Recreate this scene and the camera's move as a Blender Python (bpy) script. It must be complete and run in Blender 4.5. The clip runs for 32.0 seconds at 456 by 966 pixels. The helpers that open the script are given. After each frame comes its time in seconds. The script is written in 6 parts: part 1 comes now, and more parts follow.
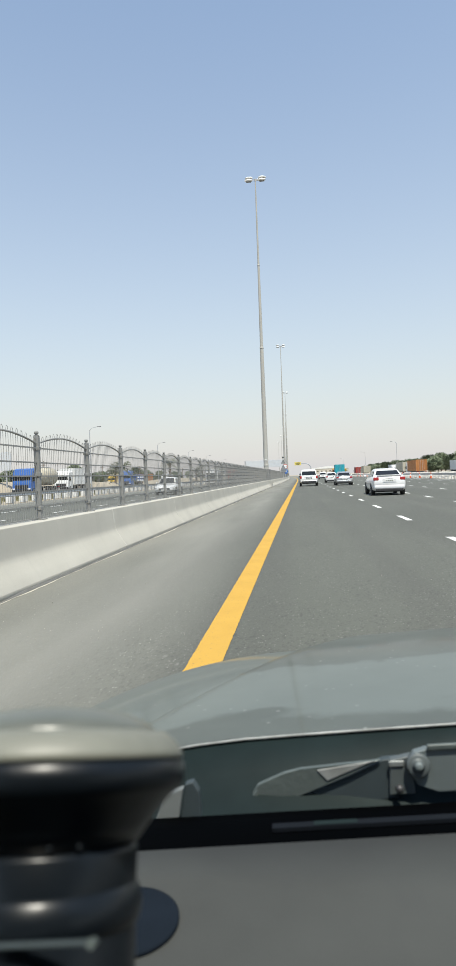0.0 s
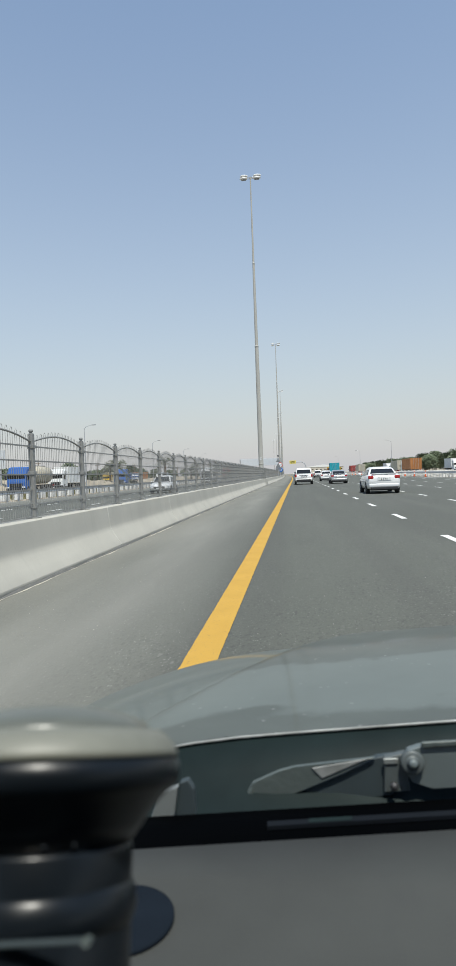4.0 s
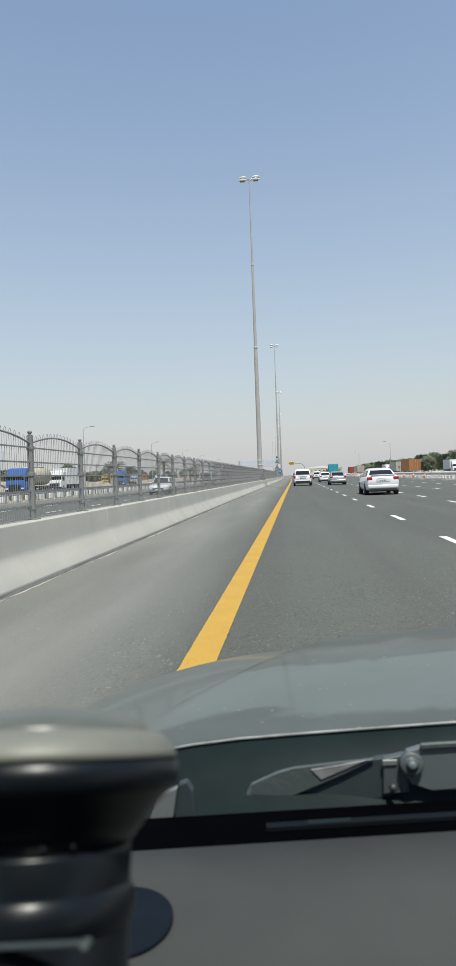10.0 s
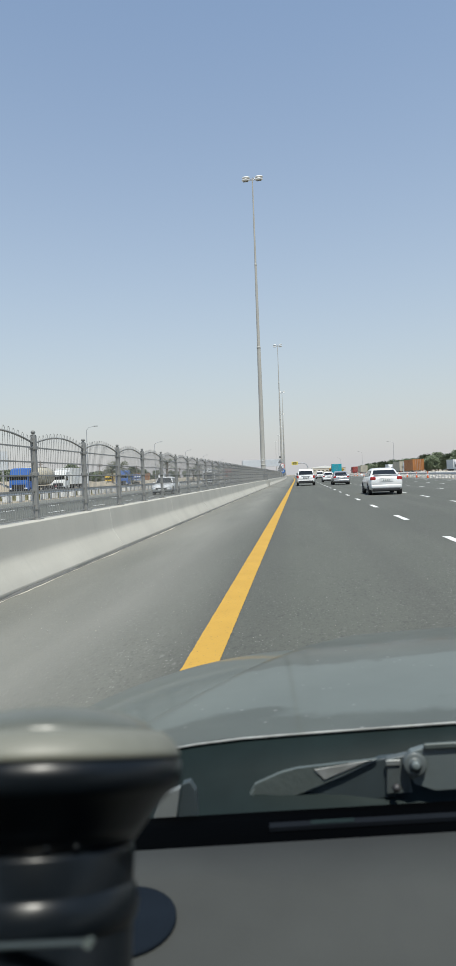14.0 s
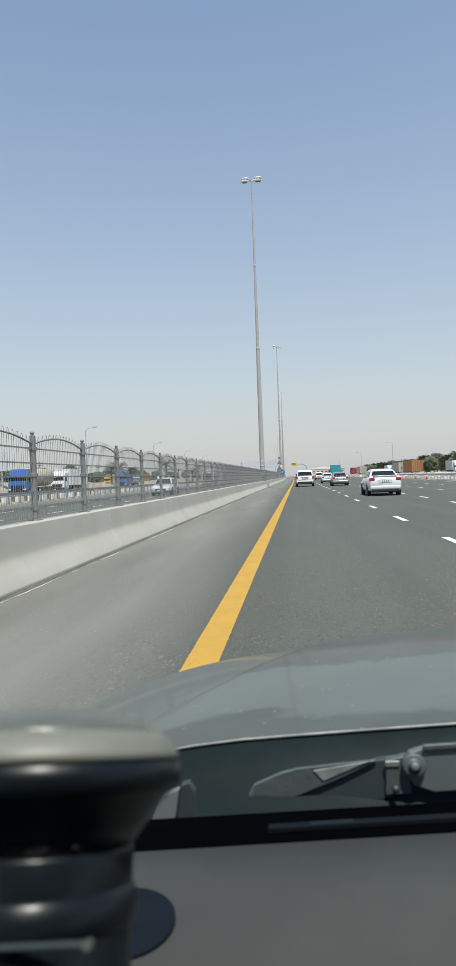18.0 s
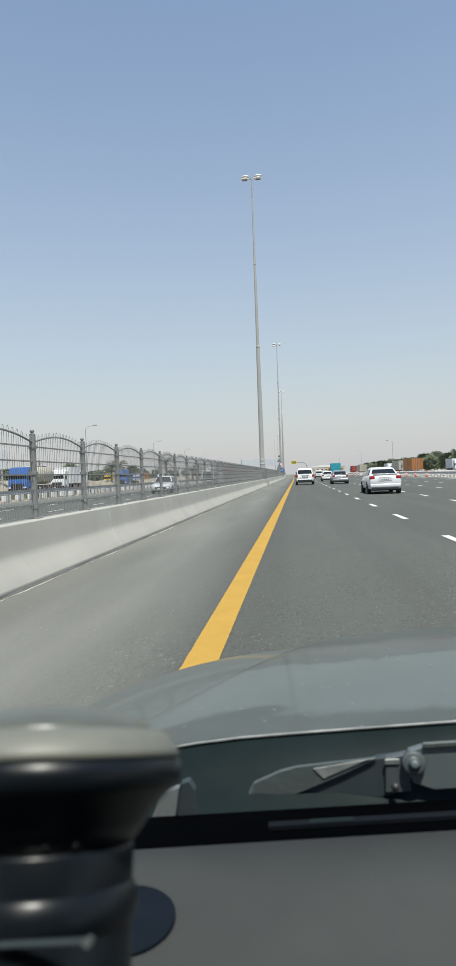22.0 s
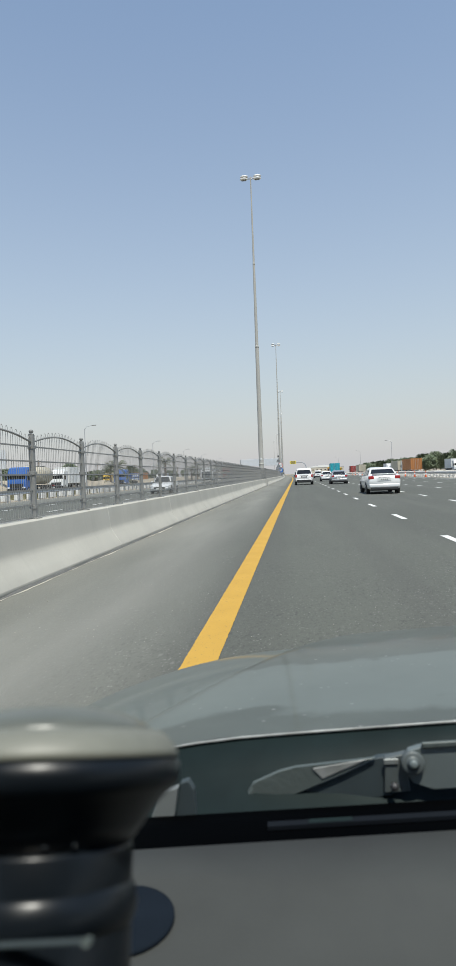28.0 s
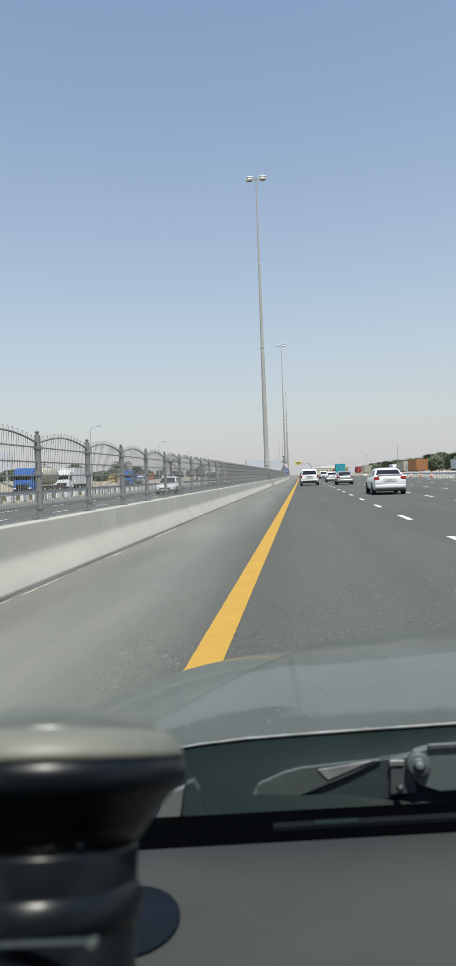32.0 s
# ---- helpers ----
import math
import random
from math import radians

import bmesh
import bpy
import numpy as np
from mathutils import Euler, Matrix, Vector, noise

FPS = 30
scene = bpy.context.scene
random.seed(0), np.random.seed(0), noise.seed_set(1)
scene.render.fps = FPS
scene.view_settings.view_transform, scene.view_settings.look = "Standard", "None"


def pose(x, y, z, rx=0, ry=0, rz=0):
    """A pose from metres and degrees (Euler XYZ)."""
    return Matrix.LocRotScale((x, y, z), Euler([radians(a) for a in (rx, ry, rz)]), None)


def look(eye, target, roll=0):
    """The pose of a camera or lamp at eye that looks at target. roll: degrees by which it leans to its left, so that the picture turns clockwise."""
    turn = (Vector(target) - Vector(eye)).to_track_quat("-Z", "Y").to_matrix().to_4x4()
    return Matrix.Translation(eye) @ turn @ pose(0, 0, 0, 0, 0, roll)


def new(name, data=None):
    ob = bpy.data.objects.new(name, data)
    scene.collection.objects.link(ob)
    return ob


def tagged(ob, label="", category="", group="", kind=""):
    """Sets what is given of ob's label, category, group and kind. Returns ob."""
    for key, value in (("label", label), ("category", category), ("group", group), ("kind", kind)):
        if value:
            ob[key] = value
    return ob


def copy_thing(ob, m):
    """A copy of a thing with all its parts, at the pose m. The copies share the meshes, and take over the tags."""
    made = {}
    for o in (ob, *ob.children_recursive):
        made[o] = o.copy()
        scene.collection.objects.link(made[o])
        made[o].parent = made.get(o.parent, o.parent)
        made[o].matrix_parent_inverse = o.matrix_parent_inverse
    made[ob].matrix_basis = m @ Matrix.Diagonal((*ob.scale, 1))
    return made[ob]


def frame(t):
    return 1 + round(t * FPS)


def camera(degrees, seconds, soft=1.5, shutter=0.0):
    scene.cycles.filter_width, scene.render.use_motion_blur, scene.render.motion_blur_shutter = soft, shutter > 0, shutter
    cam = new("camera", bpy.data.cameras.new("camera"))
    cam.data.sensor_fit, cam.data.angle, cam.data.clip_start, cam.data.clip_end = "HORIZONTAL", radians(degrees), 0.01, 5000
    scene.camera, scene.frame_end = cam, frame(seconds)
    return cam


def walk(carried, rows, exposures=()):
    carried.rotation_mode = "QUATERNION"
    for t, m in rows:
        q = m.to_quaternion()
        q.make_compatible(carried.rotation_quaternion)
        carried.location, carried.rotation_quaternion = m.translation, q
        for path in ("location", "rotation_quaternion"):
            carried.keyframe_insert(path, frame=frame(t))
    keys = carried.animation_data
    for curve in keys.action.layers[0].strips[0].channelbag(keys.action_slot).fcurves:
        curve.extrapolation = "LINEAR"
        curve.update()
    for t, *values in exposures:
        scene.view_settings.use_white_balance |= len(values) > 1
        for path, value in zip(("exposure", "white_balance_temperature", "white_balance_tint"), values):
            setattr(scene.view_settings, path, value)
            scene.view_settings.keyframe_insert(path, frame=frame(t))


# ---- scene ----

# ---- camera: it rides behind the windscreen and hardly moves against the car ----
cam = camera(39.0, 32.0, soft=0.95)
cam.data.dof.use_dof, cam.data.dof.focus_distance, cam.data.dof.aperture_fstop = True, 25.0, 18.0
EYE = 1.30
YAW, PITCH, ROLL = 6.1, -0.59, 2.2
# seconds, yaw and pitch offsets in degrees
SWAY = [
    (0.0, 0.36, 0.10), (0.5, 0.34, 0.05), (1.0, 0.26, 0.05), (1.5, 0.10, -0.11), (2.0, -0.14, -0.11), (2.5, -0.06, 0.13), (3.0, -0.22, 0.05),
    (3.5, -0.06, -0.11), (5.5, -0.22, 0.20), (6.0, -0.14, 0.05), (6.5, -0.10, 0.05), (7.0, -0.06, 0.05), (7.5, 0.02, 0.13), (8.0, 0.02, 0.13),
    (8.5, -0.02, 0.13), (9.0, -0.06, 0.05), (9.5, -0.18, 0.05), (10.0, -0.18, 0.05), (10.5, -0.14, 0.13), (11.0, -0.18, 0.09), (11.5, -0.06, 0.01),
    (12.0, -0.06, 0.05), (12.5, -0.06, 0.13), (13.0, -0.14, 0.05), (13.5, -0.02, 0.05), (14.0, 0.10, 0.05), (14.5, 0.02, -0.03), (16.5, -0.02, -0.03),
    (17.0, 0.02, -0.03), (17.5, 0.10, 0.05), (18.0, 0.02, 0.13), (18.5, -0.06, -0.03), (19.0, 0.02, 0.20), (19.5, 0.02, -0.03), (20.0, 0.02, 0.13),
    (20.5, 0.02, -0.11), (21.0, 0.10, 0.05), (21.5, 0.02, 0.05), (22.0, 0.02, -0.03), (22.5, 0.02, 0.01), (23.0, 0.10, -0.03), (23.5, 0.02, 0.05),
    (24.0, -0.02, 0.05), (24.5, -0.06, 0.05), (25.0, 0.06, -0.11), (25.5, -0.02, 0.13), (27.5, 0.02, -0.03), (28.0, -0.06, -0.03), (28.5, -0.06, -0.11),
    (29.0, -0.10, 0.05), (29.5, 0.02, -0.18), (30.0, -0.06, 0.13), (30.5, 0.02, -0.03), (31.0, 0.18, 0.09), (31.5, 0.42, 0.16), (32.0, 0.42, 0.05),
]
walk(cam, [(t, pose(0, 0, EYE, 90 + PITCH + dp, ROLL, YAW + dy)) for t, dy, dp in SWAY],
     [(0.0, 1.00, 6700, 8), (1.0, 0.88, 6800, 9), (1.8, 0.73, 6470, 7.8), (32.0, 0.71, 6470, 7.8)])

# ---- light: a high, hazy noon sun ----
SUN_TO = Vector((0.15, -0.33, 0.93)).normalized()
world = bpy.data.worlds.new("sky")
scene.world = world
world.use_nodes = True
wn = world.node_tree
sky = wn.nodes.new("ShaderNodeTexSky")
sky.sky_type = "NISHITA"
sky.sun_disc = False
sky.sun_elevation = math.asin(SUN_TO.z)
sky.sun_rotation = math.atan2(SUN_TO.x, SUN_TO.y)
sky.air_density, sky.dust_density, sky.ozone_density = 1.38, 0.3, 1.25
bg = wn.nodes["Background"]
veil = wn.nodes.new("ShaderNodeMix")
veil.data_type = "RGBA"
veil.inputs[0].default_value = 0.02
veil.inputs[7].default_value = (3.6, 3.75, 3.75, 1)  # even dust haze
wn.links.new(sky.outputs[0], veil.inputs[6])
wn.links.new(veil.outputs[2], bg.inputs[0])
bg.inputs[1].default_value = 0.090
sun = new("sun", bpy.data.lights.new("sun", "SUN"))
sun.data.energy, sun.data.angle, sun.data.color = 3.2, radians(0.6), (1.0, 0.965, 0.875)
sun.matrix_world = look(SUN_TO * 50, (0, 0, 0))


# ---- materials ----
def mat(name, color, rough=0.6, metal=0.0, var=0.15, scale=6.0, fine=60.0, bump=0.1, coat=0.0, spec=0.5, stretch=(1, 1, 1), tint=None, random_tone=0.0):
    """A surface with broad stains, fine grain and relief, in metres of the object."""
    m = bpy.data.materials.new(name)
    m.use_nodes = True
    nt = m.node_tree
    N, L = nt.nodes, nt.links
    b = N["Principled BSDF"]
    co = N.new("ShaderNodeTexCoord")
    mp = N.new("ShaderNodeMapping")
    mp.inputs["Scale"].default_value = stretch
    L.new(co.outputs["Object"], mp.inputs[0])
    n1 = N.new("ShaderNodeTexNoise")
    n1.inputs["Scale"].default_value, n1.inputs["Detail"].default_value = scale, 5
    n2 = N.new("ShaderNodeTexNoise")
    n2.inputs["Scale"].default_value, n2.inputs["Detail"].default_value = fine, 3
    L.new(mp.outputs[0], n1.inputs[0])
    L.new(co.outputs["Object"], n2.inputs[0])
    mix = N.new("ShaderNodeMix")
    mix.data_type = "RGBA"
    dark = tint or tuple(c * (1 - var) for c in color)
    mix.inputs[6].default_value = (*[min(1, c * (1 + var * 0.6)) for c in color], 1)
    mix.inputs[7].default_value = (*dark, 1)
    ad = N.new("ShaderNodeMath")
    ad.operation = "MULTIPLY_ADD"
    ad.inputs[1].default_value = 0.45
    rmp = N.new("ShaderNodeMapRange")
    rmp.inputs[1].default_value, rmp.inputs[2].default_value = 0.3, 0.7
    L.new(n1.outputs[0], rmp.inputs[0])
    half = N.new("ShaderNodeMath")
    half.operation = "MULTIPLY"
    half.inputs[1].default_value = 0.65
    L.new(rmp.outputs[0], half.inputs[0])
    L.new(n2.outputs[0], ad.inputs[0])
    L.new(half.outputs[0], ad.inputs[2])
    L.new(ad.outputs[0], mix.inputs[0])
    last = mix.outputs[2]
    if random_tone:
        oi = N.new("ShaderNodeObjectInfo")
        hs = N.new("ShaderNodeHueSaturation")
        rr = N.new("ShaderNodeMapRange")
        rr.inputs[3].default_value, rr.inputs[4].default_value = 1 - random_tone, 1 + random_tone
        L.new(oi.outputs["Random"], rr.inputs[0])
        L.new(rr.outputs[0], hs.inputs["Value"])
        L.new(last, hs.inputs["Color"])
        last = hs.outputs[0]
    L.new(last, b.inputs["Base Color"])
    b.inputs["Metallic"].default_value = metal
    rg = N.new("ShaderNodeMapRange")
    rg.inputs[3].default_value, rg.inputs[4].default_value = max(0.02, rough - 0.08), min(1, rough + 0.08)
    L.new(n1.outputs[0], rg.inputs[0])
    L.new(rg.outputs[0], b.inputs["Roughness"])
    b.inputs["Specular IOR Level"].default_value = spec
    b.inputs["Coat Weight"].default_value = coat
    b.inputs["Coat Roughness"].default_value = 0.06
    if bump:
        bp = N.new("ShaderNodeBump")
        bp.inputs["Strength"].default_value, bp.inputs["Distance"].default_value = bump, 0.01
        L.new(n2.outputs[0], bp.inputs["Height"])
        L.new(bp.outputs[0], b.inputs["Normal"])
    return m


def overlay(m, color, scale, stretch, lo, hi, amount, detail=4):
    """Lays stains, streaks or specks of another colour over a finished surface."""
    N, L = m.node_tree.nodes, m.node_tree.links
    b = N["Principled BSDF"]
    co = N.new("ShaderNodeTexCoord")
    mp = N.new("ShaderNodeMapping")
    mp.inputs["Scale"].default_value = stretch
    L.new(co.outputs["Object"], mp.inputs[0])
    n = N.new("ShaderNodeTexNoise")
    n.inputs["Scale"].default_value, n.inputs["Detail"].default_value = scale, detail
    L.new(mp.outputs[0], n.inputs[0])
    r = N.new("ShaderNodeMapRange")
    for i, v in zip((1, 2, 3, 4), (lo, hi, 0.0, amount)):
        r.inputs[i].default_value = v
    L.new(n.outputs[0], r.inputs[0])
    mix = N.new("ShaderNodeMix")
    mix.data_type = "RGBA"
    mix.inputs[7].default_value = (*color, 1)
    L.new(r.outputs[0], mix.inputs[0])
    L.new(b.inputs["Base Color"].links[0].from_socket, mix.inputs[6])
    L.new(mix.outputs[2], b.inputs["Base Color"])
    return m


def road_material(name, dust_side):
    """Worn asphalt: stone grain, long wheel tracks, patches, and pale dust towards the barrier."""
    m = bpy.data.materials.new(name)
    m.use_nodes = True
    nt = m.node_tree
    N, L = nt.nodes, nt.links
    b = N["Principled BSDF"]
    co = N.new("ShaderNodeTexCoord")
    sep = N.new("ShaderNodeSeparateXYZ")
    L.new(co.outputs["Object"], sep.inputs[0])

    def noise_of(scale, stretch, detail=4):
        mp = N.new("ShaderNodeMapping")
        mp.inputs["Scale"].default_value = stretch
        L.new(co.outputs["Object"], mp.inputs[0])
        n = N.new("ShaderNodeTexNoise")
        n.inputs["Scale"].default_value, n.inputs["Detail"].default_value = scale, detail
        L.new(mp.outputs[0], n.inputs[0])
        return n.outputs[0]

    def ramp(src, lo, hi, a, z):
        r = N.new("ShaderNodeMapRange")
        for i, v in zip((1, 2, 3, 4), (lo, hi, a, z)):
            r.inputs[i].default_value = v
        L.new(src, r.inputs[0])
        return r.outputs[0]

    def op(kind, a, c):
        n = N.new("ShaderNodeMath")
        n.operation = kind
        for i, v in ((0, a), (1, c)):
            if isinstance(v, (int, float)):
                n.inputs[i].default_value = v
            else:
                L.new(v, n.inputs[i])
        return n.outputs[0]

    def blend(fac, a, c):
        n = N.new("ShaderNodeMix")
        n.data_type = "RGBA"
        L.new(fac, n.inputs[0])
        for i, v in ((6, a), (7, c)):
            if isinstance(v, tuple):
                n.inputs[i].default_value = (*v, 1)
            else:
                L.new(v, n.inputs[i])
        return n.outputs[2]

    stone = N.new("ShaderNodeTexVoronoi")
    stone.inputs["Scale"].default_value = 62
    along = N.new("ShaderNodeMapping")
    along.inputs["Scale"].default_value = (1, 0.42, 1)
    L.new(co.outputs["Object"], along.inputs[0])
    L.new(along.outputs[0], stone.inputs[0])
    grain = noise_of(160, (1, 1, 1), 2)
    tracks = noise_of(1.3, (1, 0.02, 1), 3)
    patch = noise_of(0.35, (1, 0.25, 1), 5)
    base = blend(ramp(patch, 0.35, 0.65, 0, 1), (0.082, 0.086, 0.072), (0.104, 0.108, 0.091))
    base = blend(ramp(tracks, 0.4, 0.62, 0, 0.6), base, (0.077, 0.078, 0.068))
    clump = ramp(noise_of(1.3, (1, 0.6, 1), 4), 0.40, 0.68, 0.45, 1.0)
    dot = op("MULTIPLY", ramp(stone.outputs["Distance"], 0.18, 0.42, 1, 0), clump)
    base = blend(op("MULTIPLY", ramp(stone.outputs["Color"], 0.68, 0.90, 0, 0.9), dot), base, (0.30, 0.295, 0.27))
    base = blend(op("MULTIPLY", ramp(stone.outputs["Color"], 0.0, 0.40, 0.8, 0), clump), base, (0.035, 0.036, 0.033))
    chip = N.new("ShaderNodeTexVoronoi")
    chip.inputs["Scale"].default_value = 24
    L.new(along.outputs[0], chip.inputs[0])
    heap = ramp(noise_of(1.1, (1, 0.5, 1), 5), 0.48, 0.66, 0.0, 1.0)
    core = ramp(chip.outputs["Distance"], 0.25, 0.5, 1, 0)
    base = blend(op("MULTIPLY", op("MULTIPLY", ramp(chip.outputs["Color"], 0.74, 0.86, 0, 0.40), core), heap), base, (0.25, 0.245, 0.225))
    base = blend(op("MULTIPLY", op("MULTIPLY", ramp(chip.outputs["Color"], 0.10, 0.24, 0.55, 0), core), heap), base, (0.035, 0.036, 0.033))
    base = blend(ramp(grain, 0.5, 0.75, 0, 0.4), base, (0.05, 0.05, 0.048))
    edge = ramp(sep.outputs[0], *dust_side, 0, 1)
    cloud = ramp(noise_of(0.9, (1, 0.12, 1), 6), 0.3, 0.68, 0.42, 1.0)
    base = blend(op("MULTIPLY", op("MULTIPLY", edge, cloud), 0.78), base, (0.215, 0.212, 0.187))
    L.new(base, b.inputs["Base Color"])
    b.inputs["Roughness"].default_value = 0.82
    b.inputs["Specular IOR Level"].default_value = 0.35
    bp = N.new("ShaderNodeBump")
    bp.inputs["Strength"].default_value, bp.inputs["Distance"].default_value = 0.45, 0.006
    L.new(op("ADD", stone.outputs["Distance"], grain), bp.inputs["Height"])
    L.new(bp.outputs[0], b.inputs["Normal"])
    return m


M_ROAD = road_material("asphalt", (-0.75, -1.9))
M_ROAD_FAR = road_material("asphalt_opposite", (-15.5, -20.0))
M_SAND = mat("sand", (0.34, 0.295, 0.225), 0.95, var=0.35, scale=0.05, fine=2.5, bump=0.4)
M_CONC = mat("concrete", (0.402, 0.387, 0.338), 0.9, var=0.13, scale=1.6, fine=45, bump=0.12, stretch=(1, 0.55, 0.35), tint=(0.352, 0.340, 0.300), random_tone=0.035)
overlay(M_CONC, (0.27, 0.262, 0.235), 2.6, (1, 2.2, 0.22), 0.55, 0.75, 0.16)  # run marks down the face
overlay(M_CONC, (0.47, 0.46, 0.41), 0.8, (1, 1, 1.6), 0.56, 0.70, 0.22)  # paler patches of repair
overlay(M_CONC, (0.20, 0.195, 0.18), 55, (1, 1, 1), 0.68, 0.74, 0.22, 1)  # blow holes
M_CONC_DARK = mat("concrete_toe", (0.225, 0.222, 0.205), 0.92, var=0.3, scale=3, fine=40, bump=0.4)
M_JOINT = mat("joint_filler", (0.56, 0.54, 0.49), 0.9, var=0.3)
M_YELLOW = mat("yellow_paint", (0.432, 0.262, 0.055), 0.8, var=0.12, scale=2.5, fine=90, bump=0.1, tint=(0.405, 0.245, 0.055), spec=0.1)
overlay(M_YELLOW, (0.10, 0.095, 0.075), 95, (1, 0.5, 1), 0.66, 0.72, 0.8, 2)  # tyre grime and lost flakes
M_WHITE_LINE = mat("white_road_paint", (0.66, 0.66, 0.63), 0.7, var=0.25, scale=5, fine=60, bump=0.3)
M_FENCE = mat("grey_fence_paint", (0.235, 0.235, 0.224), 0.5, metal=0.0, var=0.15, scale=5, fine=80, bump=0.05)
M_POLE = mat("beige_mast_paint", (0.40, 0.39, 0.355), 0.5, var=0.12, scale=1.5, fine=30, bump=0.05, stretch=(1, 1, 0.3))
M_GALV = mat("galvanised_steel", (0.48, 0.49, 0.50), 0.45, metal=0.6, var=0.2, scale=4, fine=50, bump=0.05)
M_DARKSTEEL = mat("dark_steel", (0.05, 0.05, 0.052), 0.5, metal=0.3, var=0.2)
M_RUBBER = mat("tyre_rubber", (0.018, 0.018, 0.019), 0.85, var=0.3, scale=12)
M_RIM = mat("alloy", (0.5, 0.5, 0.51), 0.3, metal=0.9, var=0.1)
M_CARGLASS = mat("tinted_glass", (0.014, 0.016, 0.018), 0.06, var=0.1, bump=0, spec=0.5)
M_WHITECAR = mat("white_car_paint", (0.70, 0.70, 0.69), 0.3, var=0.05, scale=3, bump=0, coat=0.8)
M_SILVERCAR = mat("silver_car_paint", (0.42, 0.43, 0.44), 0.35, metal=0.6, var=0.06, scale=3, bump=0, coat=0.8)
M_BLACKCAR = mat("black_car_paint", (0.02, 0.02, 0.022), 0.3, var=0.06, scale=3, bump=0, coat=0.8)
M_TAIL = mat("red_lamp_plastic", (0.35, 0.015, 0.015), 0.15, var=0.1, bump=0, coat=0.6)
M_LAMPCLEAR = mat("clear_lamp_plastic", (0.75, 0.76, 0.78), 0.12, var=0.1, bump=0, coat=0.8)
M_BLACKPL = mat("black_plastic", (0.025, 0.025, 0.026), 0.55, var=0.2, scale=8, fine=120)
M_PLATE = mat("plate_white", (0.75, 0.75, 0.73), 0.5, var=0.08)
M_INK = mat("sign_black", (0.015, 0.015, 0.015), 0.6, var=0.1)
M_SIGNWHITE = mat("sign_white", (0.80, 0.80, 0.79), 0.45, var=0.06, bump=0)
M_SIGNRED = mat("sign_red", (0.55, 0.025, 0.02), 0.45, var=0.08, bump=0)
M_SIGNBLUE = mat("sign_blue", (0.015, 0.13, 0.46), 0.45, var=0.08, bump=0)
M_SIGNYELLOW = mat("sign_yellow", (0.74, 0.60, 0.14), 0.5, var=0.08, bump=0)
M_SIGNBACK = mat("sign_back_grey", (0.25, 0.255, 0.26), 0.5, metal=0.4, var=0.15, scale=3)
M_PANELBACK = mat("gantry_panel", (0.55, 0.57, 0.59), 0.6, metal=0.0, var=0.08, scale=1)
M_ORANGE = mat("container_orange", (0.41, 0.165, 0.048), 0.6, var=0.25, scale=1.2, fine=20)
M_RED = mat("container_red", (0.33, 0.045, 0.035), 0.6, var=0.25, scale=1.2, fine=20)
M_BEIGE = mat("container_beige", (0.45, 0.41, 0.32), 0.65, var=0.2, scale=1.2, fine=20)
M_BROWN = mat("container_brown", (0.22, 0.085, 0.05), 0.65, var=0.25, scale=1.2, fine=20)
M_BLUE = mat("truck_blue", (0.03, 0.11, 0.36), 0.45, var=0.15, scale=2)
M_TEAL = mat("truck_teal", (0.02, 0.33, 0.40), 0.45, var=0.12, scale=2)
M_TRUCKYEL = mat("truck_yellow", (0.60, 0.38, 0.04), 0.55, var=0.25, scale=2)
M_TRUCKWHITE = mat("truck_white", (0.72, 0.72, 0.70), 0.45, var=0.12, scale=1.5)
M_TARP = mat("grey_tarpaulin", (0.30, 0.32, 0.35), 0.75, var=0.25, scale=1.4)
M_LOAD = mat("dusty_load", (0.26, 0.22, 0.17), 0.95, var=0.3, scale=2)
M_BARK = mat("bark", (0.16, 0.12, 0.085), 0.9, var=0.35, scale=8, bump=0.5)
M_LEAF = mat("leaves", (0.12, 0.15, 0.085), 0.7, var=0.45, scale=0.6, fine=6, bump=0, random_tone=0.2)
M_PALM = mat("palm_fronds", (0.105, 0.125, 0.060), 0.65, var=0.4, scale=1.2, fine=12, bump=0)
M_SCRUB = mat("dry_scrub", (0.16, 0.15, 0.075), 0.9, var=0.4, scale=0.8, fine=6, bump=0)
M_WALL = mat("plaster_wall", (0.50, 0.46, 0.39), 0.85, var=0.12, scale=0.5, fine=8)
M_CONE = mat("cone_orange", (0.75, 0.13, 0.03), 0.55, var=0.15)
M_HOOD = mat("ego_silver_paint", (0.064, 0.072, 0.056), 0.5, metal=0.10, var=0.22, scale=5.0, fine=300, bump=0.004, coat=0.31)
M_HOOD.node_tree.nodes["Principled BSDF"].inputs["Coat Roughness"].default_value = 0.075
_n, _l = M_HOOD.node_tree.nodes, M_HOOD.node_tree.links
_spot = _n.new("ShaderNodeTexVoronoi")
_spot.inputs["Scale"].default_value = 62.0
_co = _n.new("ShaderNodeTexCoord")
_l.new(_co.outputs["Object"], _spot.inputs[0])
_near = _n.new("ShaderNodeMapRange")
for _i, _v in zip((1, 2, 3, 4), (0.07, 0.20, 0.7, 0.0)):
    _near.inputs[_i].default_value = _v
_l.new(_spot.outputs["Distance"], _near.inputs[0])
_pick = _n.new("ShaderNodeMapRange")
